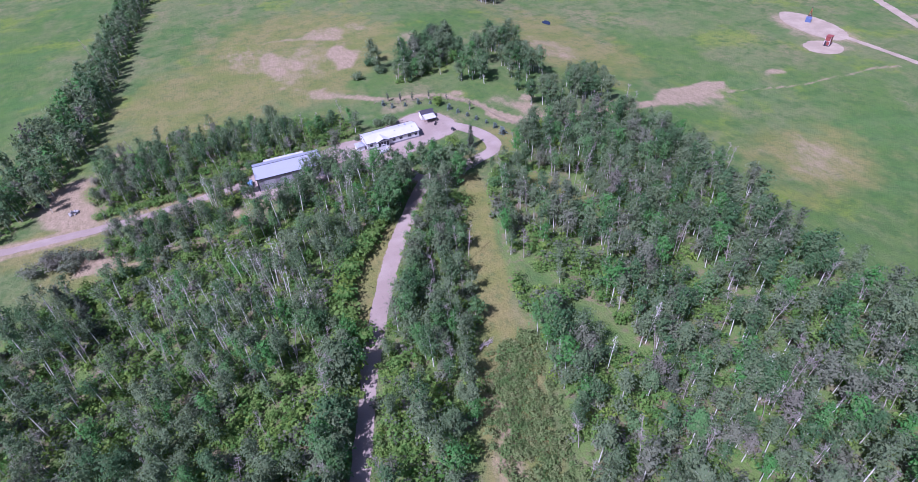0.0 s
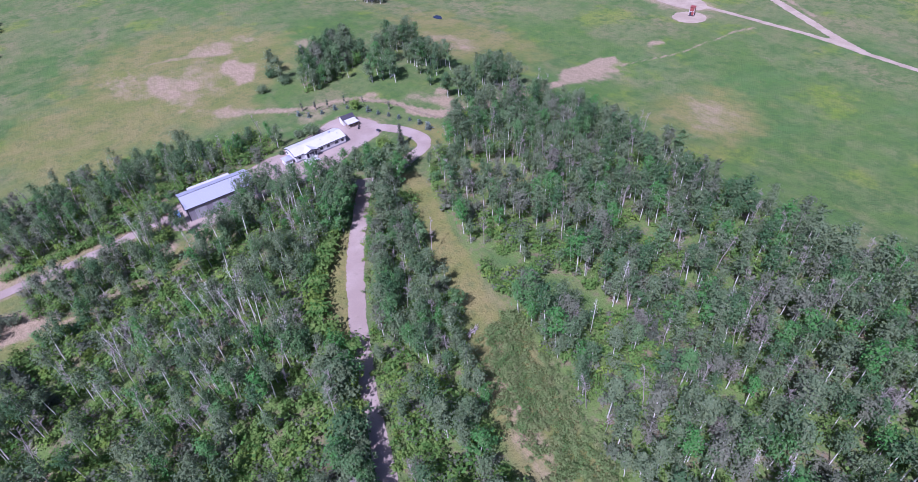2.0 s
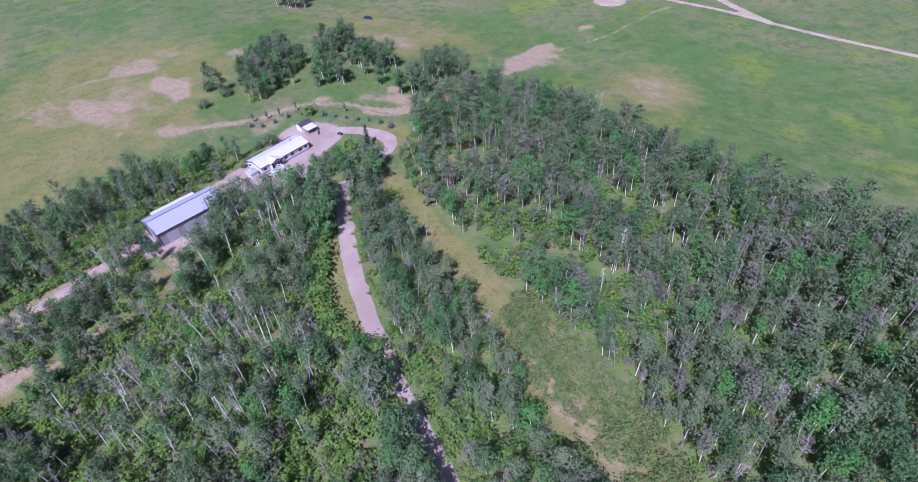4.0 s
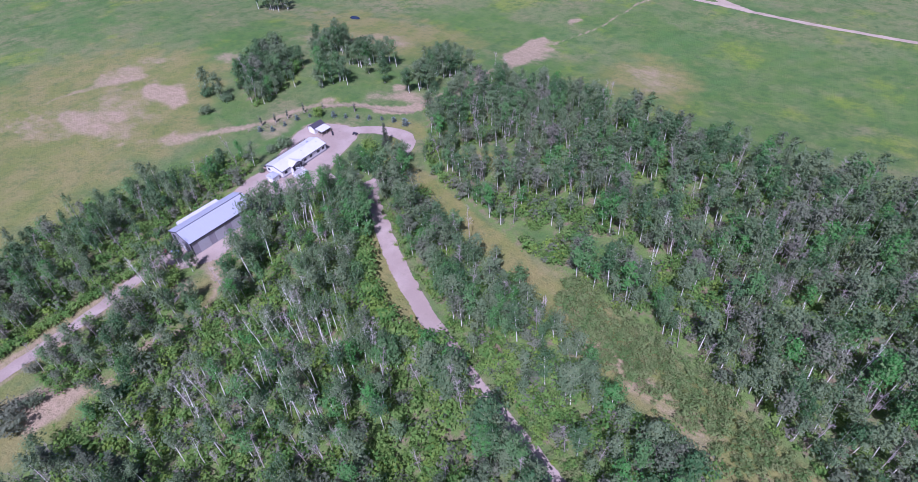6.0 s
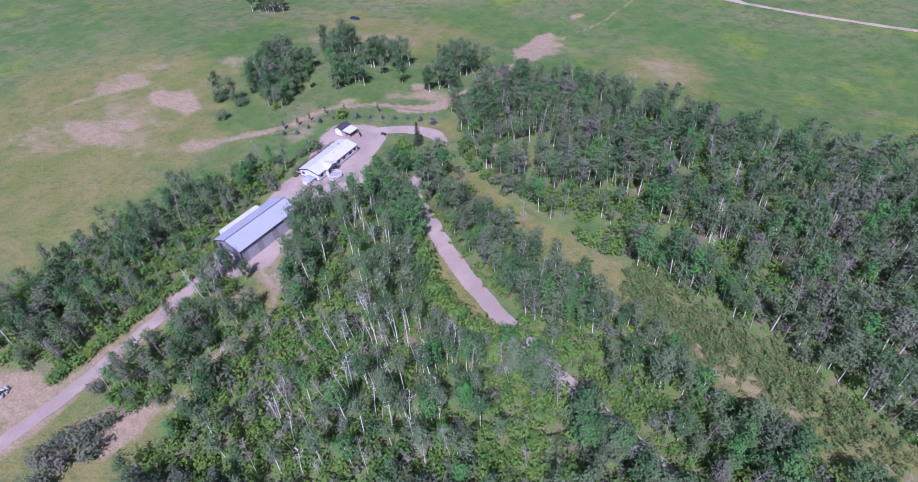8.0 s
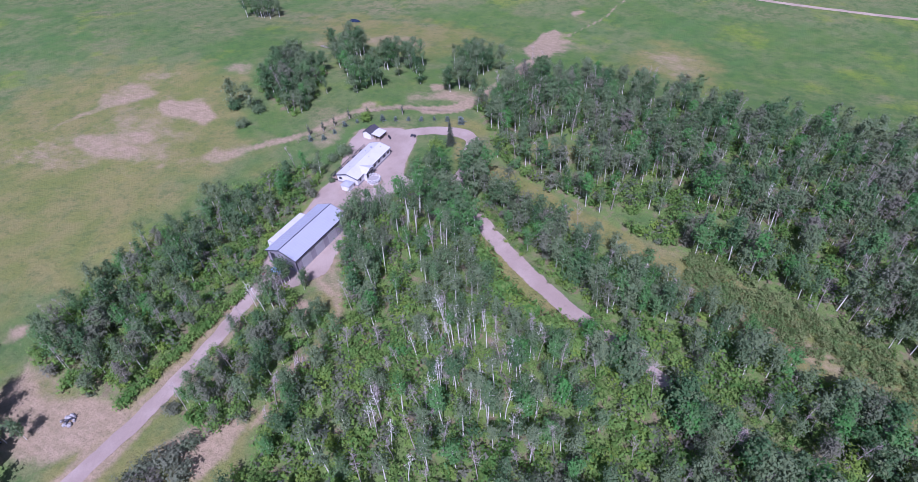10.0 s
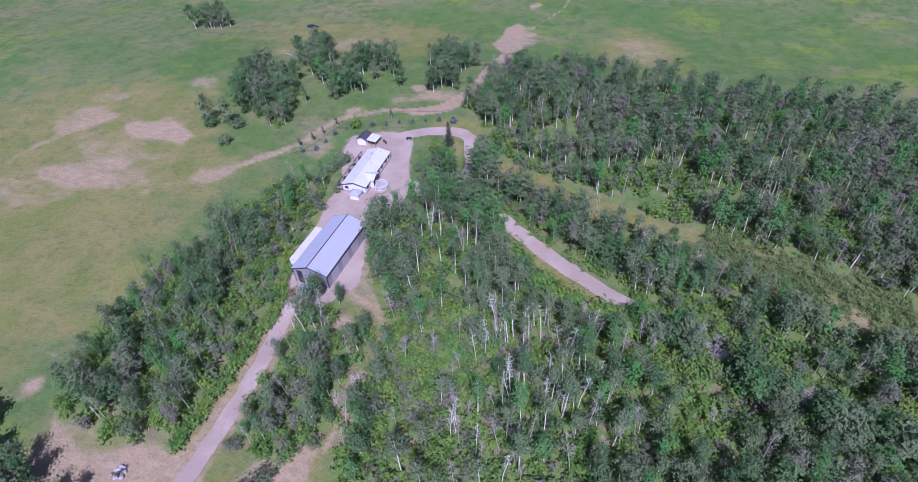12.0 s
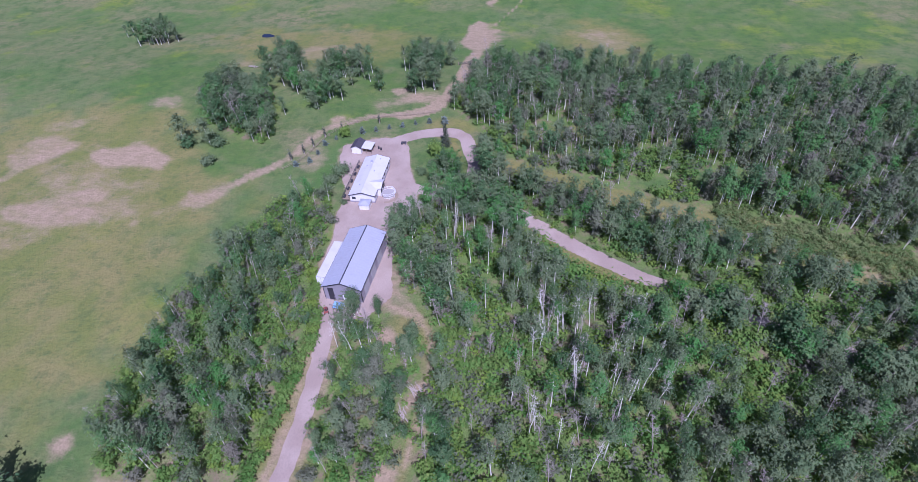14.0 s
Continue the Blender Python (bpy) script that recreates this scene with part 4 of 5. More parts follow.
def make_shop():
    z = YARD_Z
    ob = tagged(empty("workshop", 7.2, 176.2, z), "long grey steel workshop with pale metal roof", "shed")
    hx, hy, eave, ridge = 11.0, 5.1, 4.8, 6.7
    part("wall", box(-hx, hx, -hy, -hy + 0.2, 0, eave), GREY_STEEL, ob)
    part("wall", box(-hx, hx, hy - 0.2, hy, 0, eave), GREY_STEEL, ob)
    for x in (-hx, hx - 0.2):
        part("wall", prism([(-hy + 0.2, 0), (hy - 0.2, 0), (hy - 0.2, eave), (0, ridge - 0.05), (-hy + 0.2, eave)], x, x + 0.2), GREY_STEEL, ob)
    for i in range(23):
        x = -hx + 0.5 + i * 0.957
        part("wall_rib", box(x - 0.03, x + 0.03, -hy - 0.04, -hy + 0.002, 0.05, eave - 0.1), GREY_STEEL, ob)
    gable_roof(ob, -hx - 0.35, hx + 0.35, -hy - 0.35, hy + 0.35, 0.0, eave - 0.05, ridge, STEEL_ROOF, 0.12, 0.9, trim=DARK_TRIM)
    for x0, x1 in ((-8.8, -5.2), (-3.2, 0.4), (2.4, 6.0)):
        d = part("overhead_door", box(x0, x1, -hy - 0.06, -hy - 0.01, 0.02, 3.7), painted("door_grey", (0.36, 0.35, 0.37), 0.5), ob)
        for k in range(4):
            part("panel", box(x0 + 0.08, x1 - 0.08, -hy - 0.085, -hy - 0.055, 0.12 + k * 0.9, 0.92 + k * 0.9, 0.01), painted("panel_grey", (0.36, 0.35, 0.37), 0.5), d)
    for y in (-hy - 0.03, hy - 0.12):
        part("corner_trim", box(-hx - 0.05, -hx + 0.25, y, y + 0.15, 0, eave), DARK_TRIM, ob)
    door = part("sliding_door", box(-hx - 0.12, -hx - 0.02, 2.4, 3.9, 0.05, 4.4), DARK_TRIM, ob, "dark open sliding door")
    part("handle", box(-hx - 0.17, -hx - 0.12, 2.55, 2.62, 1.0, 1.4), STEEL_ROOF, door)
    part("personnel_door", box(-hx - 0.07, -hx - 0.01, -1.0, 0.1, 0.02, 2.1), WHITE_PAINT, ob, "white door")
    windows(ob, -hx, ((-3.6, -2.2),), 1.2, 2.4, "x-")
    return ob


def wheel_pair(parent, x, y0, y1, r, w):
    for y in (y0, y1):
        bm = rod((x, y, r), (x, y + w, r), r, sides=16)
        t = part("wheel", bm, RUBBER, parent)
        part("rim", rod((x, y - 0.02, r), (x, y + w + 0.02, r), r * 0.5, sides=12), STEEL_ROOF, t)


def make_trailer():
    ob = tagged(empty("semi_trailer", 7.0, 183.6, YARD_Z), "long white box trailer parked against the workshop", "trailer")
    part("body", box(-7.0, 7.0, -1.25, 1.25, 1.15, 3.85, 0.06), WHITE_PAINT, ob)
    part("roof", box(-6.9, 6.9, -1.18, 1.18, 3.85, 3.9, 0.02), WHITE_ROOF, ob)
    part("bottom_rail", box(-7.02, 7.02, -1.27, 1.27, 1.05, 1.18, 0.02), GREY_STEEL, ob)
    part("rear_frame", box(-7.05, -6.98, -1.28, 1.28, 1.1, 3.9), GREY_STEEL, ob)
    for y0, y1 in ((-1.18, -0.03), (0.03, 1.18)):
        part("rear_door", box(-7.09, -7.04, y0, y1, 1.22, 3.78, 0.01), WHITE_PAINT, ob)
    wheel_pair(ob, -5.6, -1.2, 0.9, 0.5, 0.3)
    wheel_pair(ob, -4.4, -1.2, 0.9, 0.5, 0.3)
    for y in (-0.9, 0.9):
        part("landing_leg", box(4.4, 4.6, y - 0.08, y + 0.08, 0.02, 1.1), GREY_STEEL, ob)


def make_house():
    z = YARD_Z
    ob = tagged(empty("mobile_home", 46.6, 184.9, z, 3.0), "white double-wide home with white low gable roof", "house")
    hx, hy, eave, ridge = 10.3, 4.0, 2.75, 3.95
    part("skirting", box(-hx - 0.02, hx + 0.02, -hy - 0.02, hy + 0.02, 0, 0.6), GREY_STEEL, ob)
    part("wall", box(-hx, hx, -hy, -hy + 0.2, 0.6, eave), WHITE_SIDING, ob)
    part("wall", box(-hx, hx, hy - 0.2, hy, 0.6, eave), WHITE_SIDING, ob)
    for x in (-hx, hx - 0.2):
        part("wall", prism([(-hy + 0.2, 0.6), (hy - 0.2, 0.6), (hy - 0.2, eave), (0, ridge - 0.03), (-hy + 0.2, eave)], x, x + 0.2), WHITE_SIDING, ob)
    for k in range(9):
        part("siding_board", box(-hx, hx, -hy - 0.025, -hy + 0.002, 0.62 + k * 0.235, 0.835 + k * 0.235), WHITE_SIDING, ob)
    gable_roof(ob, -hx - 0.3, hx + 0.3, -hy - 0.3, hy + 0.3, 0.0, eave - 0.02, ridge, WHITE_ROOF, 0.12, trim=DARK_TRIM, cap=WHITE_ROOF)
    windows(ob, -hy - 0.03, ((-9.4, -8.2), (-0.6, 0.8), (2.2, 3.6), (5.6, 7.2), (8.3, 9.5)), 1.2, 2.3, "y-")
    windows(ob, -hx, ((2.0, 3.4),), 1.2, 2.3, "x-")
    bay = part("bay", box(-6.6, -2.2, -hy - 1.1, -hy, 0.0, 2.9), WHITE_SIDING, ob, "white bay with tall windows")
    for i in range(4):
        w = part("window", box(-6.35 + i * 1.05, -5.5 + i * 1.05, -hy - 1.16, -hy - 1.08, 0.9, 2.6, 0.01), DARK_TRIM, bay)
        w.name = "window"
    roof = bmesh.new()
    prism([(-2.6, 2.85), (0, 3.75), (2.6, 2.85), (2.6, 2.98), (0, 3.88), (-2.6, 2.98)], 0, 4.6, roof)
    roof.transform(Matrix.Translation((-4.4, -hy - 1.45, 0)) @ Matrix.Rotation(radians(90), 4, "Z"))
    part("bay_roof", roof, WHITE_ROOF, ob)
    board = bmesh.new()
    prism([(-2.65, 2.72), (0, 3.62), (2.65, 2.72), (2.65, 3.0), (0, 3.9), (-2.65, 3.0)], -0.06, 0, board)
    board.transform(Matrix.Translation((-4.4, -hy - 1.46, 0)) @ Matrix.Rotation(radians(90), 4, "Z"))
    part("barge_board", board, DARK_TRIM, ob)
    for x, y in ((-6, 1.6), (1.5, -1.2), (4.5, 2.0), (8.5, -1.5)):
        part("roof_vent", rod((x, y, ridge - abs(y) * 0.27), (x, y, ridge + 0.45 - abs(y) * 0.27), 0.14, sides=10), STEEL_ROOF, ob)
    for k in range(2):
        part("chimney_cap", box(6.2 + 0.1 * k, 6.9 - 0.1 * k, 0.6 + 0.1 * k, 1.3 - 0.1 * k, ridge - 0.25 + 0.45 * k, ridge + 0.2 + 0.2 * k, 0.02), STEEL_ROOF, ob)
    return ob


def make_porch():
    """Small white entry hut against the gable end."""
    ob = tagged(empty("entry_hut", 34.2, 182.8, YARD_Z, 3.0), "small white entry hut with grey hipped roof", "hut")
    part("wall", box(-1.4, 1.4, -1.5, 1.5, 0, 2.0), WHITE_SIDING, ob)
    bm = bmesh.new()
    base = [bm.verts.new(p) for p in ((-1.7, -1.8, 1.95), (1.7, -1.8, 1.95), (1.7, 1.8, 1.95), (-1.7, 1.8, 1.95))]
    top = [bm.verts.new(p) for p in ((-0.2, -0.6, 2.65), (0.5, -0.6, 2.65), (0.5, 0.6, 2.65), (-0.2, 0.6, 2.65))]
    bm.faces.new(base[::-1])
    bm.faces.new(top)
    for i in range(4):
        bm.faces.new((base[i], base[(i + 1) % 4], top[(i + 1) % 4], top[i]))
    part("roof", bm, STEEL_ROOF, ob, "grey hipped roof")
    part("door", box(-1.46, -1.39, -0.5, 0.5, 0.05, 1.9, 0.01), WHITE_PAINT, ob)


def make_deck():
    """Raised six-sided deck with white railings and steps."""
    cx, cy = 40.9, 177.3
    ob = tagged(empty("deck", cx, cy, YARD_Z), "white-railed octagonal deck by the front bay", "deck")
    n, r = 8, 2.3
    ring = [(r * math.cos(2 * math.pi * (i + 0.5) / n), r * math.sin(2 * math.pi * (i + 0.5) / n)) for i in range(n)]
    bm = bmesh.new()
    lo = [bm.verts.new((x, y, 0.75)) for x, y in ring]
    hi = [bm.verts.new((x, y, 0.9)) for x, y in ring]
    bm.faces.new(lo[::-1])
    bm.faces.new(hi)
    for i in range(n):
        bm.faces.new((lo[i], lo[(i + 1) % n], hi[(i + 1) % n], hi[i]))
    part("floor", bm, DECK_GREY, ob, "pale grey painted deck boards")
    for i in range(n):
        (x0, y0), (x1, y1) = ring[i], ring[(i + 1) % n]
        part("post", rod((x0, y0, 0), (x0, y0, 1.95), 0.07, sides=6), WHITE_PAINT, ob)
        if i in (1, 2):
            continue
        part("rail", rod((x0, y0, 1.85), (x1, y1, 1.85), 0.06, sides=6), WHITE_PAINT, ob)
        part("rail", rod((x0, y0, 1.05), (x1, y1, 1.05), 0.04, sides=6), WHITE_PAINT, ob)
        for k in range(1, 8):
            s = k / 8
            part("baluster", rod((x0 + (x1 - x0) * s, y0 + (y1 - y0) * s, 1.05), (x0 + (x1 - x0) * s, y0 + (y1 - y0) * s, 1.85), 0.03, sides=4), WHITE_PAINT, ob)
    for k in range(4):
        part("step", box(2.1 + 0.3 * k, 2.42 + 0.3 * k, -0.7, 0.7, 0.0, 0.75 - 0.18 * k), WHITE_PAINT, ob)
    part("skirt", rod((0, 0, 0), (0, 0, 0.75), 2.05, sides=8), WHITE_SIDING, ob)


def make_shed():
    ob = tagged(empty("garden_shed", 65.2, 194.2, YARD_Z), "white shed with dark shingle roof and pale lean-to", "shed")
    part("wall", box(-2.5, 2.5, -0.6, 2.8, 0, 2.3), WHITE_SIDING, ob)
    part("gable", prism([(-0.6, 2.3), (2.8, 2.3), (1.1, 3.2)], -2.5, 2.5), WHITE_SIDING, ob)
    gable_roof(ob, -2.8, 2.8, -0.9, 3.1, 1.1, 2.22, 3.3, SHINGLE, 0.1)
    part("lean_to_roof", prism([(-4.4, 1.85), (-0.7, 2.3), (-0.7, 2.38), (-4.4, 1.93)], -2.3, 2.4), WHITE_ROOF, ob, "pale sheet-metal lean-to roof")
    for x in (-2.2, 0, 2.2):
        part("post", box(x - 0.06, x + 0.06, -4.3, -4.18, 0, 1.86), RAW_WOOD, ob)
    part("side_wall", box(-0.9, 2.3, -1.0, -0.62, 0, 2.1), RAW_WOOD, ob)
    for y0, y1 in ((0.0, 1.0), (1.25, 2.25)):
        part("door", box(-2.56, -2.49, y0, y1, 0.05, 2.0, 0.01), WHITE_PAINT, ob)
    part("post", box(-2.35, -2.2, -2.6, -2.45, 0, 2.05), RAW_WOOD, ob)


make_shop()
make_trailer()
make_house()
make_porch()
make_deck()
make_shed()


# ---- single trees and bushes ----
def plant(name, kind, spots, leaf_mat, bark_mat, label, category, group, crown="crown", scales=(0.9, 1.1), seed=0):
    """One tree built once, then copied to each spot (x, y) or (x, y, scale)."""
    r = random.Random(seed)
    proto = tree_thing(name, kind, leaf_mat, bark_mat, label, category, group, crown)
    for k, spot in enumerate(spots):
        m = pose(spot[0], spot[1], ground_at(spot[0], spot[1]) - 0.04, 0, 0, r.uniform(0, 360))
        ob = proto if k == 0 else copy_thing(proto, m)
        if k == 0:
            ob.matrix_world = m
        s = spot[2] if len(spot) > 2 else r.uniform(*scales)
        ob.scale = (s, s, s)


# poplars standing free in the pasture north of the yard, in loose rows
plant("poplar_tree", FULL[0], [(61.7, 262.1, 1.2), (122, 249, 1.15), (92, 222, 0.95), (121, 222, 1.1), (109.6, 201, 1.0), (109.2, 187.2, 1.0), (135, 181, 1.1), (154.6, 338, 1.0), (130, 190, 1.1), (118, 253, 1.0), (117, 228, 1.0)],
      ASPEN_LEAF, ASPEN_BARK, "broad poplar with full dark green crown on grass", "tree", "free-standing poplars", seed=21)
plant("poplar_tree", FULL[1], [(62.1, 251.7, 1.1), (124, 257.5, 1.2), (132, 246.6, 1.15), (102, 218.7, 0.95), (123, 214.5, 1.2), (113.6, 214.4, 0.8), (112.5, 178, 1.05), (139, 177, 1.1), (163, 330, 0.9), (97, 220, 0.9), (128, 183, 1.1), (158, 345, 0.9)],
      ASPEN_LEAF, ASPEN_BARK, "broad poplar with full dark green crown on grass", "tree", "free-standing poplars", seed=22)
plant("aspen_tree", ASPENS[3], [(128, 252), (127, 243), (112, 240, 0.9), (107, 235, 0.8), (86.5, 233, 0.7), (123, 228), (126, 218), (118, 208, 0.9), (131, 196), (134, 186), (137.7, 193),
                                (127, 186), (158, 334, 0.8), (160, 327, 0.8), (166, 345, 0.9), (164, 360, 0.6), (118, 180), (140, 183)],
      ASPEN_LEAF, ASPEN_BARK, "slender aspen standing on open grass", "tree", "aspens of the pasture", seed=23)
plant("dead_tree", SNAGS[1], [(126, 248), (104, 229, 0.8), (120, 211, 0.8), (156, 333, 0.9), (160, 340, 0.9), (133, 190, 0.8), (158, 336, 0.8), (162, 334, 0.9), (154, 340, 0.8), (124, 225, 0.9), (131, 250, 0.9), (122, 255, 0.9)], ASPEN_LEAF, DEAD_BARK,
      "bare grey dead aspen with broken thin limbs", "dead tree", "dead trees of the woods", seed=24)

_r = random.Random(77)
_spots = []
for _cx, _cy, _rx, _ry, _n in ((125, 250, 9, 8, 14), (122, 221, 6, 9, 13), (133, 187, 8, 7, 14), (98, 221, 7, 5, 7), (112, 182, 5, 5, 6), (160, 336, 7, 8, 10), (108, 240, 7, 7, 7)):
    for _ in range(_n):
        _spots.append((_cx + _r.gauss(0, 0.55) * _rx, _cy + _r.gauss(0, 0.55) * _ry, _r.uniform(0.9, 1.25)))
plant("aspen_tree", ASPENS[2], _spots, ASPEN_LEAF, ASPEN_BARK, "leafy aspen standing on open grass", "tree", "aspens of the pasture", seed=40)

# trees on and beside the turning loop
plant("aspen_tree", FULL[2], [(56, 162, 0.8), (54, 159, 0.9), (50.5, 161, 0.85), (47.8, 163.5, 0.8), (40.5, 155.5, 1.0), (40.8, 150.2, 1.1), (38.2, 145.8, 1.15), (36.2, 142, 1.05), (49.5, 146.6, 1.15), (53.2, 148, 1.2),
                             (57.2, 148.6, 1.2), (61.5, 149.4, 1.05), (47, 143, 1.05), (52, 143.4, 1.0), (57, 144.5, 1.1), (66, 151.5, 0.8), (37, 151, 1.0), (36, 142.6, 1.1), (33.3, 139, 1.1), (30.6, 134.6, 1.0), (34.6, 145.5, 1.15), (31, 139.5, 1.1), (27.5, 135, 1.0), (33, 147, 1.05), (30, 141, 1.0), (40, 161, 0.9)],
      ASPEN_LEAF, ASPEN_BARK, "leafy aspen beside the gravel loop", "tree", "trees round the loop", seed=25)
plant("shade_tree", shrub(501, 4.6, 2.3, 420, 0.62), [(65, 167.5, 1.0), (73.3, 203.0, 0.85), (61, 163.5, 0.75)], SHRUB_LEAF, ASPEN_BARK, "round bright green tree on the lawn", "tree", "lawn trees", seed=26)
plant("lilac_bush", shrub(502, 3.0, 1.9, 320, 0.52), [(50.4, 196.4, 1.35), (45.6, 197.8, 1.0), (50.6, 246, 1.15), (62.4, 248.6, 1.3), (60.5, 259.5, 1.3), (58, 166.5, 0.9), (53.5, 169.5, 0.8), (35.0, 190.2, 0.5)], ASPEN_LEAF, DEAD_BARK,
      "dense green bush with grey stems on grass", "bush", "bushes", seed=27)
plant("spruce_tree", spruce(510, 9.5, 2.0, 20, 0.5), [(71.2, 165.0, 1.0)], NEEDLE, SPRUCE_BARK, "tall dark spruce at the end of the loop lawn", "tree", "spruces", seed=28)
plant("spruce_tree", spruce(511, 11.0, 2.7, 22, 0.55), [(-57.5, 135.5, 0.9), (-50.2, 122.0, 1.1), (-53, 131, 0.8), (66, 50, 0.8)], NEEDLE, SPRUCE_BARK,
      "tall dark green spruce among the aspens", "tree", "spruces", seed=29)
plant("spruce_tree", spruce(512, 10.0, 2.0, 18, 0.5), [(53.2, 80, 1.0)], GREY_LEAF, SPRUCE_BARK, "half-dead spruce with yellowish-brown needles", "tree", "spruces", seed=30)
plant("young_spruce", spruce(513, 2.0, 0.85, 9, 0.4, 8), [(55.6, 210.1, 1.1), (60.9, 209.1, 0.9), (66.7, 208.5, 1.2), (71.0, 206.0, 0.8), (76.1, 197.6, 1.3), (78.0, 192.9), (80.2, 188.5), (82.0, 183.8),
                                                     (84.3, 179.4, 0.8), (85.7, 174.3, 1.2), (85.9, 168.5, 1.7), (53, 214, 1.2)], BLUE_NEEDLE, SPRUCE_BARK,
      "young blue spruce planted along the lawn edge", "spruce", "row of young spruces", seed=31)
plant("columnar_poplar", shrub(514, 3.4, 0.35, 70, 0.3), [(60.6, 214.2, 1.3), (65.4, 212.6, 1.25), (72.2, 210.7, 1.3), (83.4, 193.2, 1.2), (56, 217, 1.35), (78.5, 206.5, 0.9)], NEEDLE, DEAD_BARK,
      "thin dark upright poplar by the wire fence", "tree", "columnar poplars", seed=32)

# trees near the workshop and along the lane
plant("aspen_tree", ASPENS[1], [(-7.2, 171.5, 0.85), (-8.6, 171.8, 0.95), (-12.5, 171.8, 1.0), (-15.5, 172.2, 0.9), (9, 161.5, 0.9), (11.8, 162.8, 0.95), (6.5, 157.5, 0.9), (3, 153.5, 0.95), (13.5, 158, 1.0), (16, 167.6, 1.15), (18.6, 166.4, 1.2), (22.5, 169.5, 1.1), (12.8, 166.2, 1.1), (-46.5, 166.5, 0.55), (20.5, 168.5, 0.8), (26, 168.2), (12.5, 164.8, 0.8), (30, 166), (-71, 194, 0.9), (-68.5, 191, 0.75),
                                (-66.5, 206, 0.9), (-69, 201, 1.0)],
      ASPEN_LEAF, ASPEN_BARK, "slender aspen beside the farm lane", "tree", "aspens by the yard", seed=33)
plant("dead_tree", SNAGS[2], [(14.5, 167.0, 1.0), (17.5, 167.4, 0.95), (-15, 172.0, 0.8), (-17.5, 171, 0.75), (24, 166, 0.9), (28.5, 163, 1.0), (33, 161, 0.9), (-24, 170, 0.7)], ASPEN_LEAF, DEAD_BARK,
      "bare grey dead aspen with broken thin limbs", "dead tree", "dead trees of the woods", seed=34)
plant("willow_bush", shrub(515, 3.2, 2.2, 330, 0.46), [(-57.5, 158.5, 1.15), (-53.5, 157.5, 0.9), (-61.5, 161.5, 1.0), (-59, 154, 1.1), (-64, 157, 1.2), (-66, 162, 0.9), (-49.5, 167.5, 0.75), (-69, 156, 1.1)],
      GREY_LEAF, DEAD_BARK, "grey-green willow bush with bare twigs", "bush", "willow bushes", seed=35)
plant("roadside_bush", shrub(516, 1.9, 1.5, 130, 0.5), [(-53 + i * 2.75, 179.2 + 0.06 * i + 0.5 * math.sin(i * 1.9) + max(0, (i - 14) * 1.1)) for i in range(22)], SHRUB_LEAF, DEAD_BARK,
      "bright green bush along the lane verge", "bush", "verge bushes", seed=36)
plant("roadside_bush", shrub(517, 2.2, 1.6, 140, 0.52), [(6.5, 97), (7.5, 103), (9.5, 109), (12, 115.5), (15.5, 121), (20, 126.5), (25, 131.5), (5.5, 91), (4.2, 85), (30, 137), (8, 99.5), (10.2, 112.2), (13.6, 118.4), (17.6, 123.8), (22.5, 129), (6.2, 94), (9.8, 93.2), (27.5, 134.5)], SHRUB_LEAF, DEAD_BARK,
      "bright green bush along the lawn beside the drive", "bush", "verge bushes", seed=37, scales=(1.3, 2.3))


# stands of bleached standing dead trunks in the woods
_spots = []
for _cx, _cy, _n in ((-5, 122, 9), (-11, 127, 6), (-10, 108, 6), (-17, 98, 5), (-25, 116, 6), (-31, 126, 6), (-20, 108, 5), (-36, 116, 4), (-2, 104, 4), (-14, 116, 4), (54, 63, 2), (52, 23, 4), (51, 14, 4), (89, 86, 3), (70, 65, 2), (82, 38, 3), (-3, 117, 4),
                     (22, 152, 4), (25, 165, 5), (-17, 168, 4)):
    for _ in range(_n):
        _spots.append((_cx + _r.gauss(0, 2.2), _cy + _r.gauss(0, 2.2), _r.uniform(0.8, 1.1)))
plant("dead_tree", dead_tree(360, 12.5, 14), _spots[0::2], ASPEN_LEAF, ASPEN_BARK, "tall bleached dead aspen trunk with few limbs", "dead tree", "dead trees of the woods", seed=41)
plant("dead_tree", dead_tree(361, 11.5, 16), _spots[1::2], ASPEN_LEAF, DEAD_BARK, "tall bleached dead aspen trunk with few limbs", "dead tree", "dead trees of the woods", seed=42)


# ---- fence, gate and small things of the yard ----
def make_fence():
    line = rounded([(50, 217.5), (57, 213.2), (66, 211.2), (75, 208.5), (81.5, 203.5), (86.5, 196.5), (89, 188), (91.5, 178), (95, 170.5)], 8)
    ob = tagged(empty("fence", 0, 0, 0), "weathered post-and-rail fence along the lawn", "fence")
    marks, gone, last = [line[0]], 0.0, line[0]
    for p in line[1:]:
        gone += math.hypot(p[0] - last[0], p[1] - last[1])
        last = p
        if gone > 2.6:
            marks.append(p)
            gone = 0.0
    for k, (x, y) in enumerate(marks):
        z = ground_at(x, y)
        part("post", rod((x, y, z - 0.1), (x, y, z + 1.25), 0.08, 0.07, 6), RAW_WOOD, ob)
        if k:
            px, py = marks[k - 1]
            pz = ground_at(px, py)
            for h in (0.6, 1.1):
                part("rail", rod((px, py, pz + h), (x, y, z + h), 0.05, sides=5), RAW_WOOD, ob)


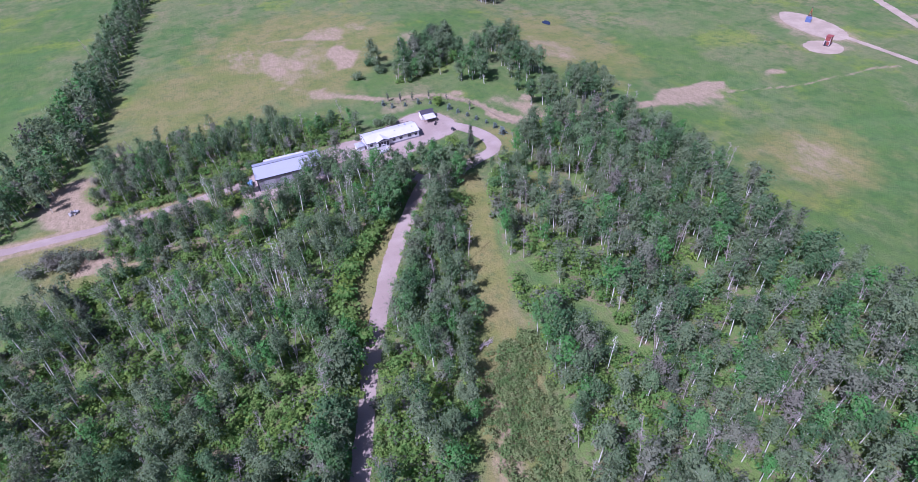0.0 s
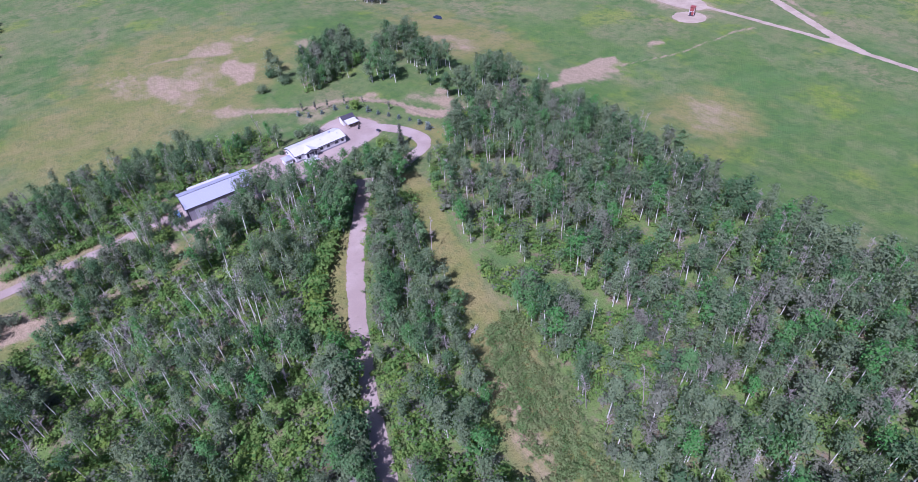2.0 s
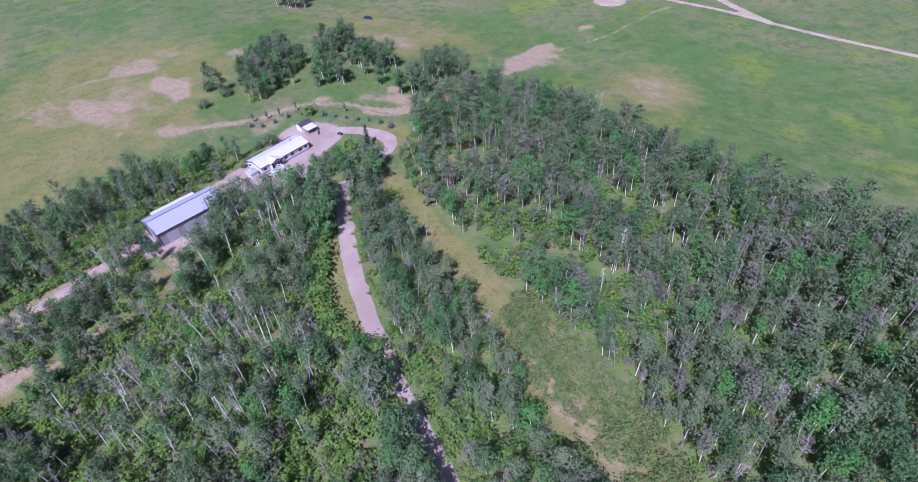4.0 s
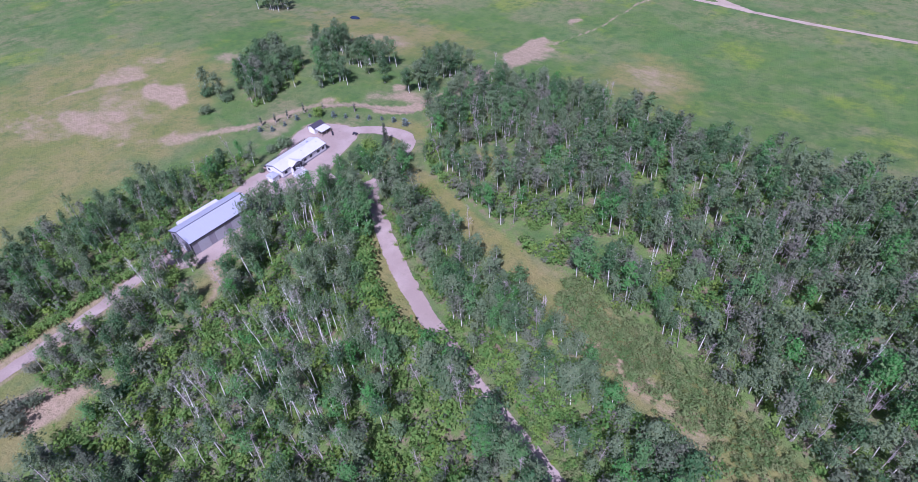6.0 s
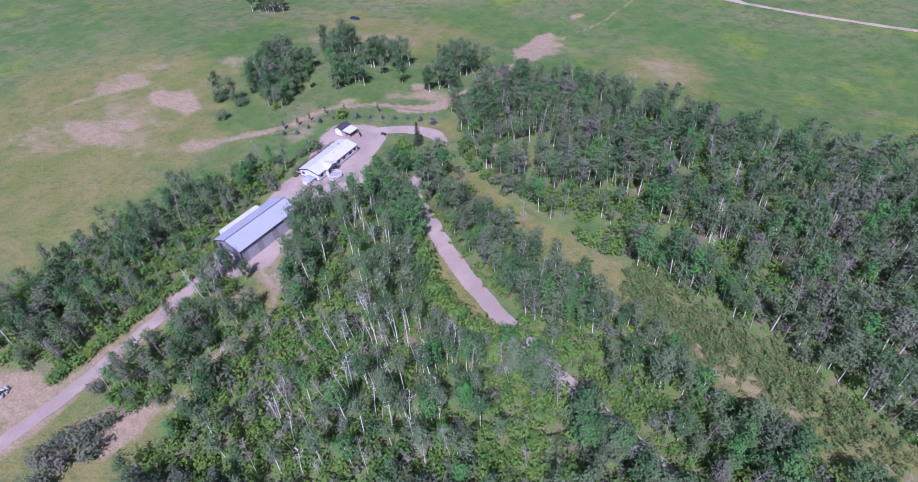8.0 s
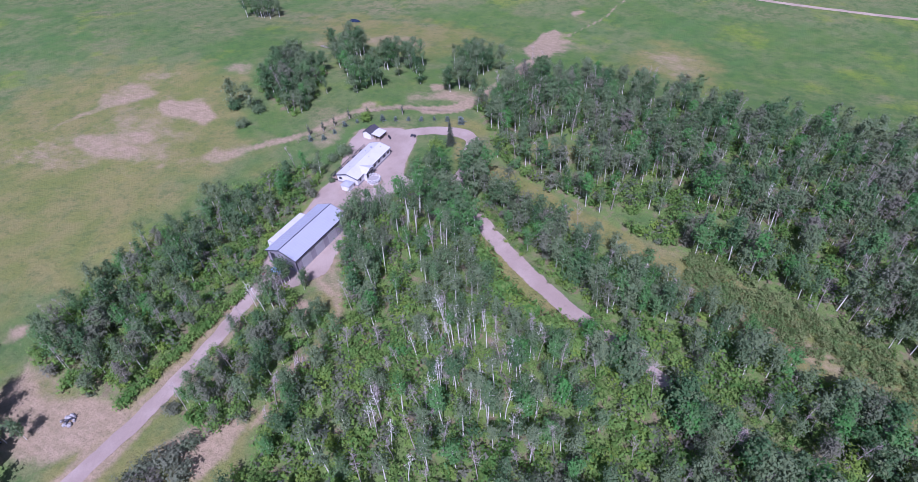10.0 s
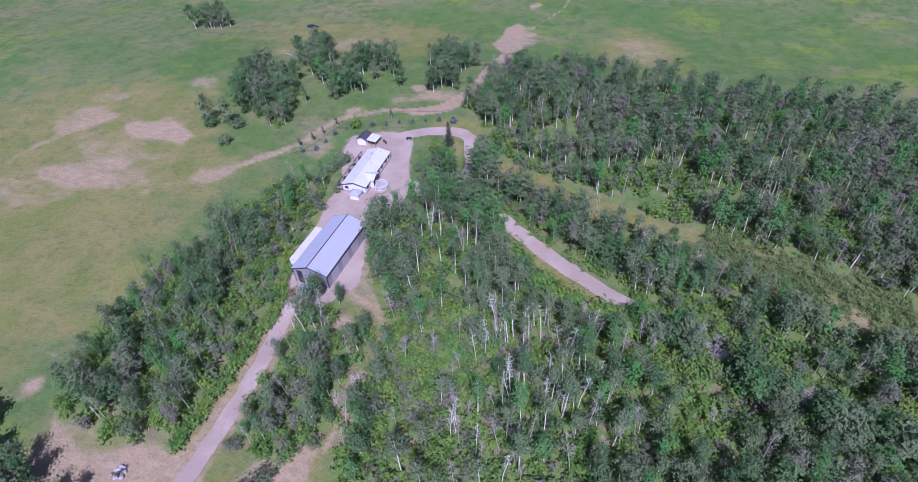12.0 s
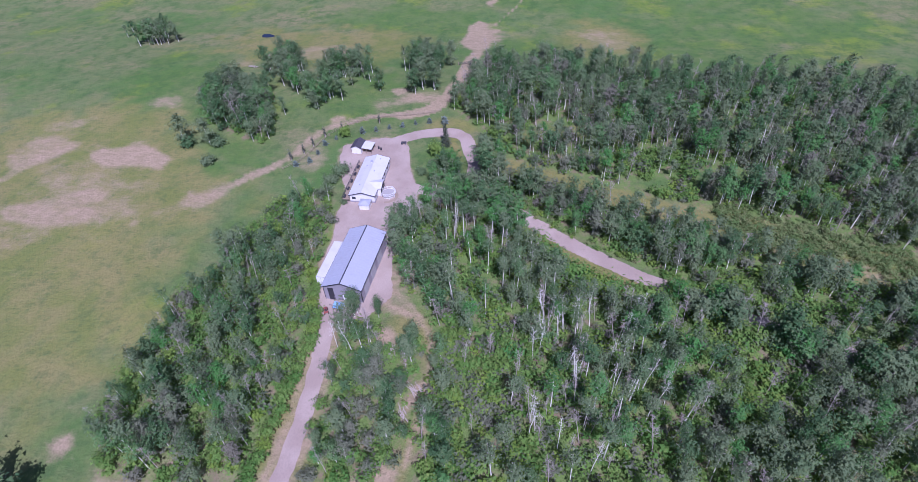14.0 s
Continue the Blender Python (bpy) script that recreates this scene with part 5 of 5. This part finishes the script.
def make_gate():
    x, y = 140.4, 171.0
    ob = tagged(empty("gate", x, y, ground_at(x, y), 115), "dark steel farm gate across the dirt trail", "gate")
    for px in (-3.0, 3.0):
        part("post", rod((px, 0, -0.1), (px, 0, 1.6), 0.11, sides=7), RAW_WOOD, ob)
    for k in range(4):
        part("bar", rod((-2.9, 0, 0.35 + 0.28 * k), (2.9, 0, 0.35 + 0.28 * k), 0.05, sides=6), DARK_TRIM, ob)
    part("brace", rod((-2.9, 0.05, 0.35), (2.9, 0.05, 1.2), 0.04, sides=6), DARK_TRIM, ob)


def make_side_deck():
    """Raised walkway with planters along the north wall of the home."""
    ob = tagged(empty("walkway", 46.35, 189.55, YARD_Z, 3.0), "raised dark wooden walkway with planters and rail", "walkway")
    for k in range(20):
        part("board", box(-10.2 + k * 1.02, -9.25 + k * 1.02, -0.4, 2.0, 0.82, 0.9), RAW_WOOD, ob)
    part("frame", box(-10.3, 10.3, -0.35, 1.95, 0.62, 0.82), DARK_TRIM, ob)
    for k in range(9):
        x = -10.2 + 2.55 * k
        part("post", box(x - 0.06, x + 0.06, 1.95, 2.07, 0.0, 1.85), DARK_TRIM, ob)
    for z in (1.35, 1.8):
        part("rail", box(-10.25, 10.25, 1.96, 2.06, z, z + 0.1), DARK_TRIM, ob)
    for k in range(5):
        part("planter", box(-9.6 + 4.0 * k, -8.2 + 4.0 * k, 1.2, 1.8, 0.9, 1.4, 0.04), DARK_TRIM, ob)


def make_bed():
    """Dark soil bed round the deck."""
    bm = bmesh.new()
    n = 20
    ring = []
    for i in range(n):
        a = math.pi * (0.98 + 1.0 * i / (n - 1))
        ring.append((math.cos(a), math.sin(a)))
    lo = [bm.verts.new((2.4 * x, 2.4 * y, 0.05)) for x, y in ring]
    hi = [bm.verts.new((3.5 * x, 3.5 * y, 0.05)) for x, y in ring]
    top = [bm.verts.new((2.9 * x, 2.9 * y, 0.24)) for x, y in ring]
    for i in range(n - 1):
        bm.faces.new((lo[i], top[i], top[i + 1], lo[i + 1]))
        bm.faces.new((top[i], hi[i], hi[i + 1], top[i + 1]))
    bmesh.ops.recalc_face_normals(bm, faces=bm.faces)
    ob = part("flower_bed", bm, RAW_WOOD)
    ob.location = (40.3, 177.5, YARD_Z + 0.02)
    tagged(ob, "dark mulched flower bed round the deck", "flower bed")


def make_rocks():
    """Ring of loose stones round a burnt fire place."""
    ob = tagged(empty("fire_pit", -61.4, 186.6, ground_at(-61.4, 186.6)), "heap of pale stones and charred wood on bare soil", "fire pit")
    r = random.Random(5)
    for i in range(16):
        bm = bmesh.new()
        bmesh.ops.create_icosphere(bm, subdivisions=1, radius=r.uniform(0.3, 0.6))
        for v in bm.verts:
            v.co *= r.uniform(0.75, 1.15)
        a, d = r.uniform(0, 6.28), r.uniform(0.3, 1.7)
        part("stone", bm, STONE, ob, loc=(math.cos(a) * d * 1.3, math.sin(a) * d, 0.22))
    for i in range(5):
        a = r.uniform(0, 6.28)
        part("log", rod((-1.2 * math.cos(a), -1.2 * math.sin(a), 0.35), (1.5 * math.cos(a), 1.5 * math.sin(a), 0.6), 0.12, 0.09, 7), DARK_TRIM, ob)


def make_quad(name, label, x, y, rz, colour, scale=1.0):
    """A small four-wheeled farm runabout."""
    ob = tagged(empty(name, x, y, ground_at(x, y) + 0.05, rz), label, "quad bike")
    part("body", box(-0.9, 0.9, -0.35, 0.35, 0.45, 0.85, 0.1), colour, ob)
    part("seat", box(-0.6, 0.3, -0.22, 0.22, 0.85, 1.05, 0.06), DARK_TRIM, ob)
    part("fender", box(-1.05, -0.4, -0.55, 0.55, 0.7, 0.8, 0.03), colour, ob)
    part("fender", box(0.45, 1.05, -0.55, 0.55, 0.7, 0.8, 0.03), colour, ob)
    part("handlebar", rod((0.45, -0.45, 1.15), (0.45, 0.45, 1.15), 0.03, sides=6), DARK_TRIM, ob)
    part("steering_column", rod((0.65, 0, 0.8), (0.45, 0, 1.15), 0.04, sides=6), DARK_TRIM, ob)
    for wx in (-0.7, 0.7):
        for wy in (-0.62, 0.38):
            w = part("wheel", rod((wx, wy, 0.32), (wx, wy + 0.24, 0.32), 0.32, sides=14), RUBBER, ob)
            part("rim", rod((wx, wy - 0.01, 0.32), (wx, wy + 0.25, 0.32), 0.16, sides=10), STEEL_ROOF, w)
    ob.scale = (scale,) * 3


def make_car(name, label, x, y, rz, paint):
    """A parked pickup: body, cab, box and wheels."""
    ob = tagged(empty(name, x, y, ground_at(x, y) + 0.06, rz), label, "pickup truck")
    part("body", box(-2.7, 2.7, -0.95, 0.95, 0.55, 1.1, 0.12), paint, ob)
    cab = part("cab", prism([(-0.85, 1.1), (0.85, 1.1), (0.7, 1.85), (-0.7, 1.85)], -0.6, 1.1), paint, ob)
    part("windscreen", prism([(-0.8, 1.12), (0.8, 1.12), (0.68, 1.8), (-0.68, 1.8)], 1.1, 1.16), GLASS, cab)
    part("rear_window", prism([(-0.7, 1.2), (0.7, 1.2), (0.62, 1.75), (-0.62, 1.75)], -0.64, -0.6), GLASS, cab)
    part("cargo_bed", box(-2.55, -0.75, -0.78, 0.78, 1.1, 1.13), DARK_TRIM, ob)
    for y0 in (-0.95, 0.8):
        part("bed_side", box(-2.65, -0.7, y0, y0 + 0.15, 1.1, 1.4, 0.03), paint, ob)
    part("tailgate", box(-2.7, -2.6, -0.9, 0.9, 1.0, 1.4, 0.03), paint, ob)
    for wx in (-1.75, 1.75):
        for wy in (-1.0, 0.76):
            w = part("wheel", rod((wx, wy, 0.38), (wx, wy + 0.24, 0.38), 0.38, sides=16), RUBBER, ob)
            part("rim", rod((wx, wy - 0.01, 0.38), (wx, wy + 0.25, 0.38), 0.22, sides=12), STEEL_ROOF, w)
    for wy in (-0.75, 0.75):
        part("headlight", box(2.68, 2.74, wy - 0.15, wy + 0.15, 0.8, 0.95, 0.02), WHITE_PAINT, ob)


def make_boat():
    """A tarp-covered load on a small trailer."""
    x, y = -6.4, 176.6
    ob = tagged(empty("utility_trailer", x, y, ground_at(x, y) + 0.08, 85), "small trailer with pale blue tarp-covered load", "trailer")
    part("frame", box(-1.7, 1.7, -0.9, 0.9, 0.5, 0.62, 0.02), DARK_TRIM, ob)
    bm = box(-1.6, 1.6, -0.85, 0.85, 0.62, 1.5)
    bmesh.ops.subdivide_edges(bm, edges=bm.edges, cuts=3, use_grid_fill=True)
    r = random.Random(3)
    for v in bm.verts:
        k = (v.co.z - 0.62) / 0.9
        v.co += Vector((-0.12 * k * v.co.x + r.gauss(0, 0.05), -0.15 * k * v.co.y + r.gauss(0, 0.05), r.gauss(0, 0.08) * k))
    part("tarp", bm, BLUE_TARP, ob, "pale blue crumpled tarp")
    part("tow_bar", rod((1.7, 0, 0.55), (2.9, 0, 0.5), 0.05, sides=6), DARK_TRIM, ob)
    for wy in (-1.1, 0.9):
        w = part("wheel", rod((-0.2, wy, 0.33), (-0.2, wy + 0.2, 0.33), 0.33, sides=14), RUBBER, ob)
        part("rim", rod((-0.2, wy - 0.01, 0.33), (-0.2, wy + 0.21, 0.33), 0.17, sides=10), STEEL_ROOF, w)


def make_barrel(x, y):
    bm = rod((0, 0, 0), (0, 0, 0.9), 0.3, sides=16)
    for h in (0.3, 0.6):
        rod((0, 0, h - 0.03), (0, 0, h + 0.03), 0.32, sides=16, bm=bm)
    ob = part("barrel", bm, DARK_TRIM)
    ob.location = (x, y, ground_at(x, y) + 0.06)
    tagged(ob, "dark ribbed steel barrel on gravel", "barrel", "barrels")


def make_table(x, y, rz):
    ob = tagged(empty("picnic_table", x, y, ground_at(x, y) + 0.07, rz), "weathered wooden picnic table by the shed", "table")
    for k in range(4):
        part("plank", box(-0.95, 0.95, -0.38 + 0.19 * k, -0.21 + 0.19 * k, 0.72, 0.76), RAW_WOOD, ob)
    for y0 in (-0.8, 0.55):
        part("bench", box(-0.95, 0.95, y0, y0 + 0.25, 0.42, 0.46), RAW_WOOD, ob)
    for xx in (-0.65, 0.65):
        part("leg", rod((xx, -0.65, 0), (xx, -0.2, 0.72), 0.05, sides=5), RAW_WOOD, ob)
        part("leg", rod((xx, 0.65, 0), (xx, 0.2, 0.72), 0.05, sides=5), RAW_WOOD, ob)
        part("crossbar", box(xx - 0.04, xx + 0.04, -0.75, 0.75, 0.34, 0.42), RAW_WOOD, ob)


def make_pumpjack():
    x, y = 301.5, 217.0
    ob = tagged(empty("pump_jack", x, y, ground_at(x, y) + 0.06, 35), "rust-orange oil pump jack with blue engine box", "pump jack")
    part("skid", box(-4.5, 3.2, -0.9, 0.9, 0.0, 0.35, 0.03), DARK_TRIM, ob)
    for a in ((-0.9, -0.9), (-0.9, 0.9), (0.9, -0.9), (0.9, 0.9)):
        part("samson_leg", rod((a[0], a[1], 0.3), (0, 0, 4.2), 0.12, sides=6), ORANGE_STEEL, ob)
    beam = box(-3.4, 3.4, -0.18, 0.18, 4.2, 4.75, 0.03)
    beam.transform(Matrix.Translation((0, 0, 4.4)) @ Matrix.Rotation(radians(10), 4, "Y") @ Matrix.Translation((0, 0, -4.4)))
    part("walking_beam", beam, ORANGE_STEEL, ob)
    part("horse_head", prism([(-0.2, 2.3), (0.2, 2.3), (0.2, 5.0), (-0.2, 5.0)], 3.0, 3.9), DARK_TRIM, ob)
    part("gearbox", box(-3.4, -2.2, -0.6, 0.6, 0.35, 1.7, 0.05), ORANGE_STEEL, ob)
    for s in (-0.85, 0.65):
        part("counterweight", box(-3.7, -2.3, s, s + 0.2, 0.5, 2.6, 0.08), DARK_TRIM, ob)
        part("pitman_arm", rod((-2.8, s + 0.1, 1.5), (-3.2, s * 0.4, 4.9), 0.08, sides=6), ORANGE_STEEL, ob)
    part("engine_box", box(-8.6, -5.0, -1.4, 1.4, 0.0, 2.2, 0.05), BLUE_STEEL, ob, "blue steel engine box")
    part("polished_rod", rod((3.75, 0, 0), (3.75, 0, 2.4), 0.05, sides=6), STEEL_ROOF, ob)


def make_well_shack():
    x, y = 275.5, 184.0
    ob = tagged(empty("well_shack", x, y, ground_at(x, y) + 0.06, 20), "red steel well-site rack with pale rails on gravel pad", "shed")
    part("frame", box(-1.7, 1.7, -1.4, 1.4, 0.0, 0.4, 0.03), DARK_TRIM, ob)
    part("body", box(-1.6, 1.6, -1.2, 1.2, 0.4, 4.6, 0.06), RED_STEEL, ob)
    for y0 in (-1.28, 1.16):
        part("corner_post", box(-1.7, -1.56, y0, y0 + 0.12, 0.4, 4.6), WHITE_PAINT, ob)
    part("rail", box(-1.68, -1.6, -1.1, 1.1, 2.4, 2.52), WHITE_PAINT, ob)
    part("roof", box(-1.8, 1.8, -1.4, 1.4, 4.6, 4.75, 0.03), RED_STEEL, ob)
    part("door", box(-1.66, -1.58, 0.2, 1.0, 0.45, 2.4, 0.01), DARK_TRIM, ob)


def make_pond():
    bm = bmesh.new()
    n = 28
    rim = []
    for i in range(n):
        a = 2 * math.pi * i / n
        k = 1 + 0.18 * math.sin(2 * a + 1) + 0.1 * math.sin(3 * a)
        rim.append(bm.verts.new((1.9 * k * math.cos(a), 4.2 * k * math.sin(a), 0)))
    bm.faces.new(rim)
    ob = part("water", bm, WATER)
    x, y = 171.5, 282
    ob.location = (x, y, max(ground_at(x + a, y + b) for a in (-2, 0, 2) for b in (-4, 0, 4)) + 0.06)
    tagged(ob, "small dark slough of still water", "pond", kind="structure")


def make_wood_pile(x, y, rz, n, label):
    ob = tagged(empty("brush_pile", x, y, ground_at(x, y), rz), label, "brush pile")
    r = random.Random(int(abs(x * 7 + y)))
    for i in range(n):
        l, a = r.uniform(1.2, 3.2), r.uniform(-0.5, 0.5)
        cx, cy, z = r.gauss(0, 0.9), r.gauss(0, 0.6), r.uniform(0.1, 0.7)
        part("branch", rod((cx - l / 2 * math.cos(a), cy - l / 2 * math.sin(a), z), (cx + l / 2 * math.cos(a), cy + l / 2 * math.sin(a), z + r.uniform(-0.1, 0.3)), r.uniform(0.05, 0.12), 0.04, 5),
             DEAD_BARK, ob)


make_fence()
make_gate()
make_side_deck()
make_bed()
make_rocks()
make_quad("quad_bike", "small red quad bike outside the workshop", -8.2, 179.6, 30, RED_STEEL)
make_quad("lawn_tractor", "small dark runabout parked on gravel", 70.6, 180.3, 100, DARK_TRIM, 0.9)
make_car("pickup_truck", "dark parked pickup in the shade of the trees", -71.5, 197, 60, painted("dark_paint", (0.03, 0.035, 0.05), 0.3))
make_boat()
for _x, _y in ((65.8, 187.3), (66.6, 188.4)):
    make_barrel(_x, _y)
make_table(67.6, 191.0, 20)
make_pumpjack()
make_well_shack()
make_pond()
for _x, _y, _r in ((36.5, 79.5, 20), (-27, 151.5, 60), (-18, 160, 10), (128, 268, 80), (130, 262, 100), (-33, 152.5, 30)):
    make_wood_pile(_x, _y, _r, 16, "heap of grey cut branches and brush")
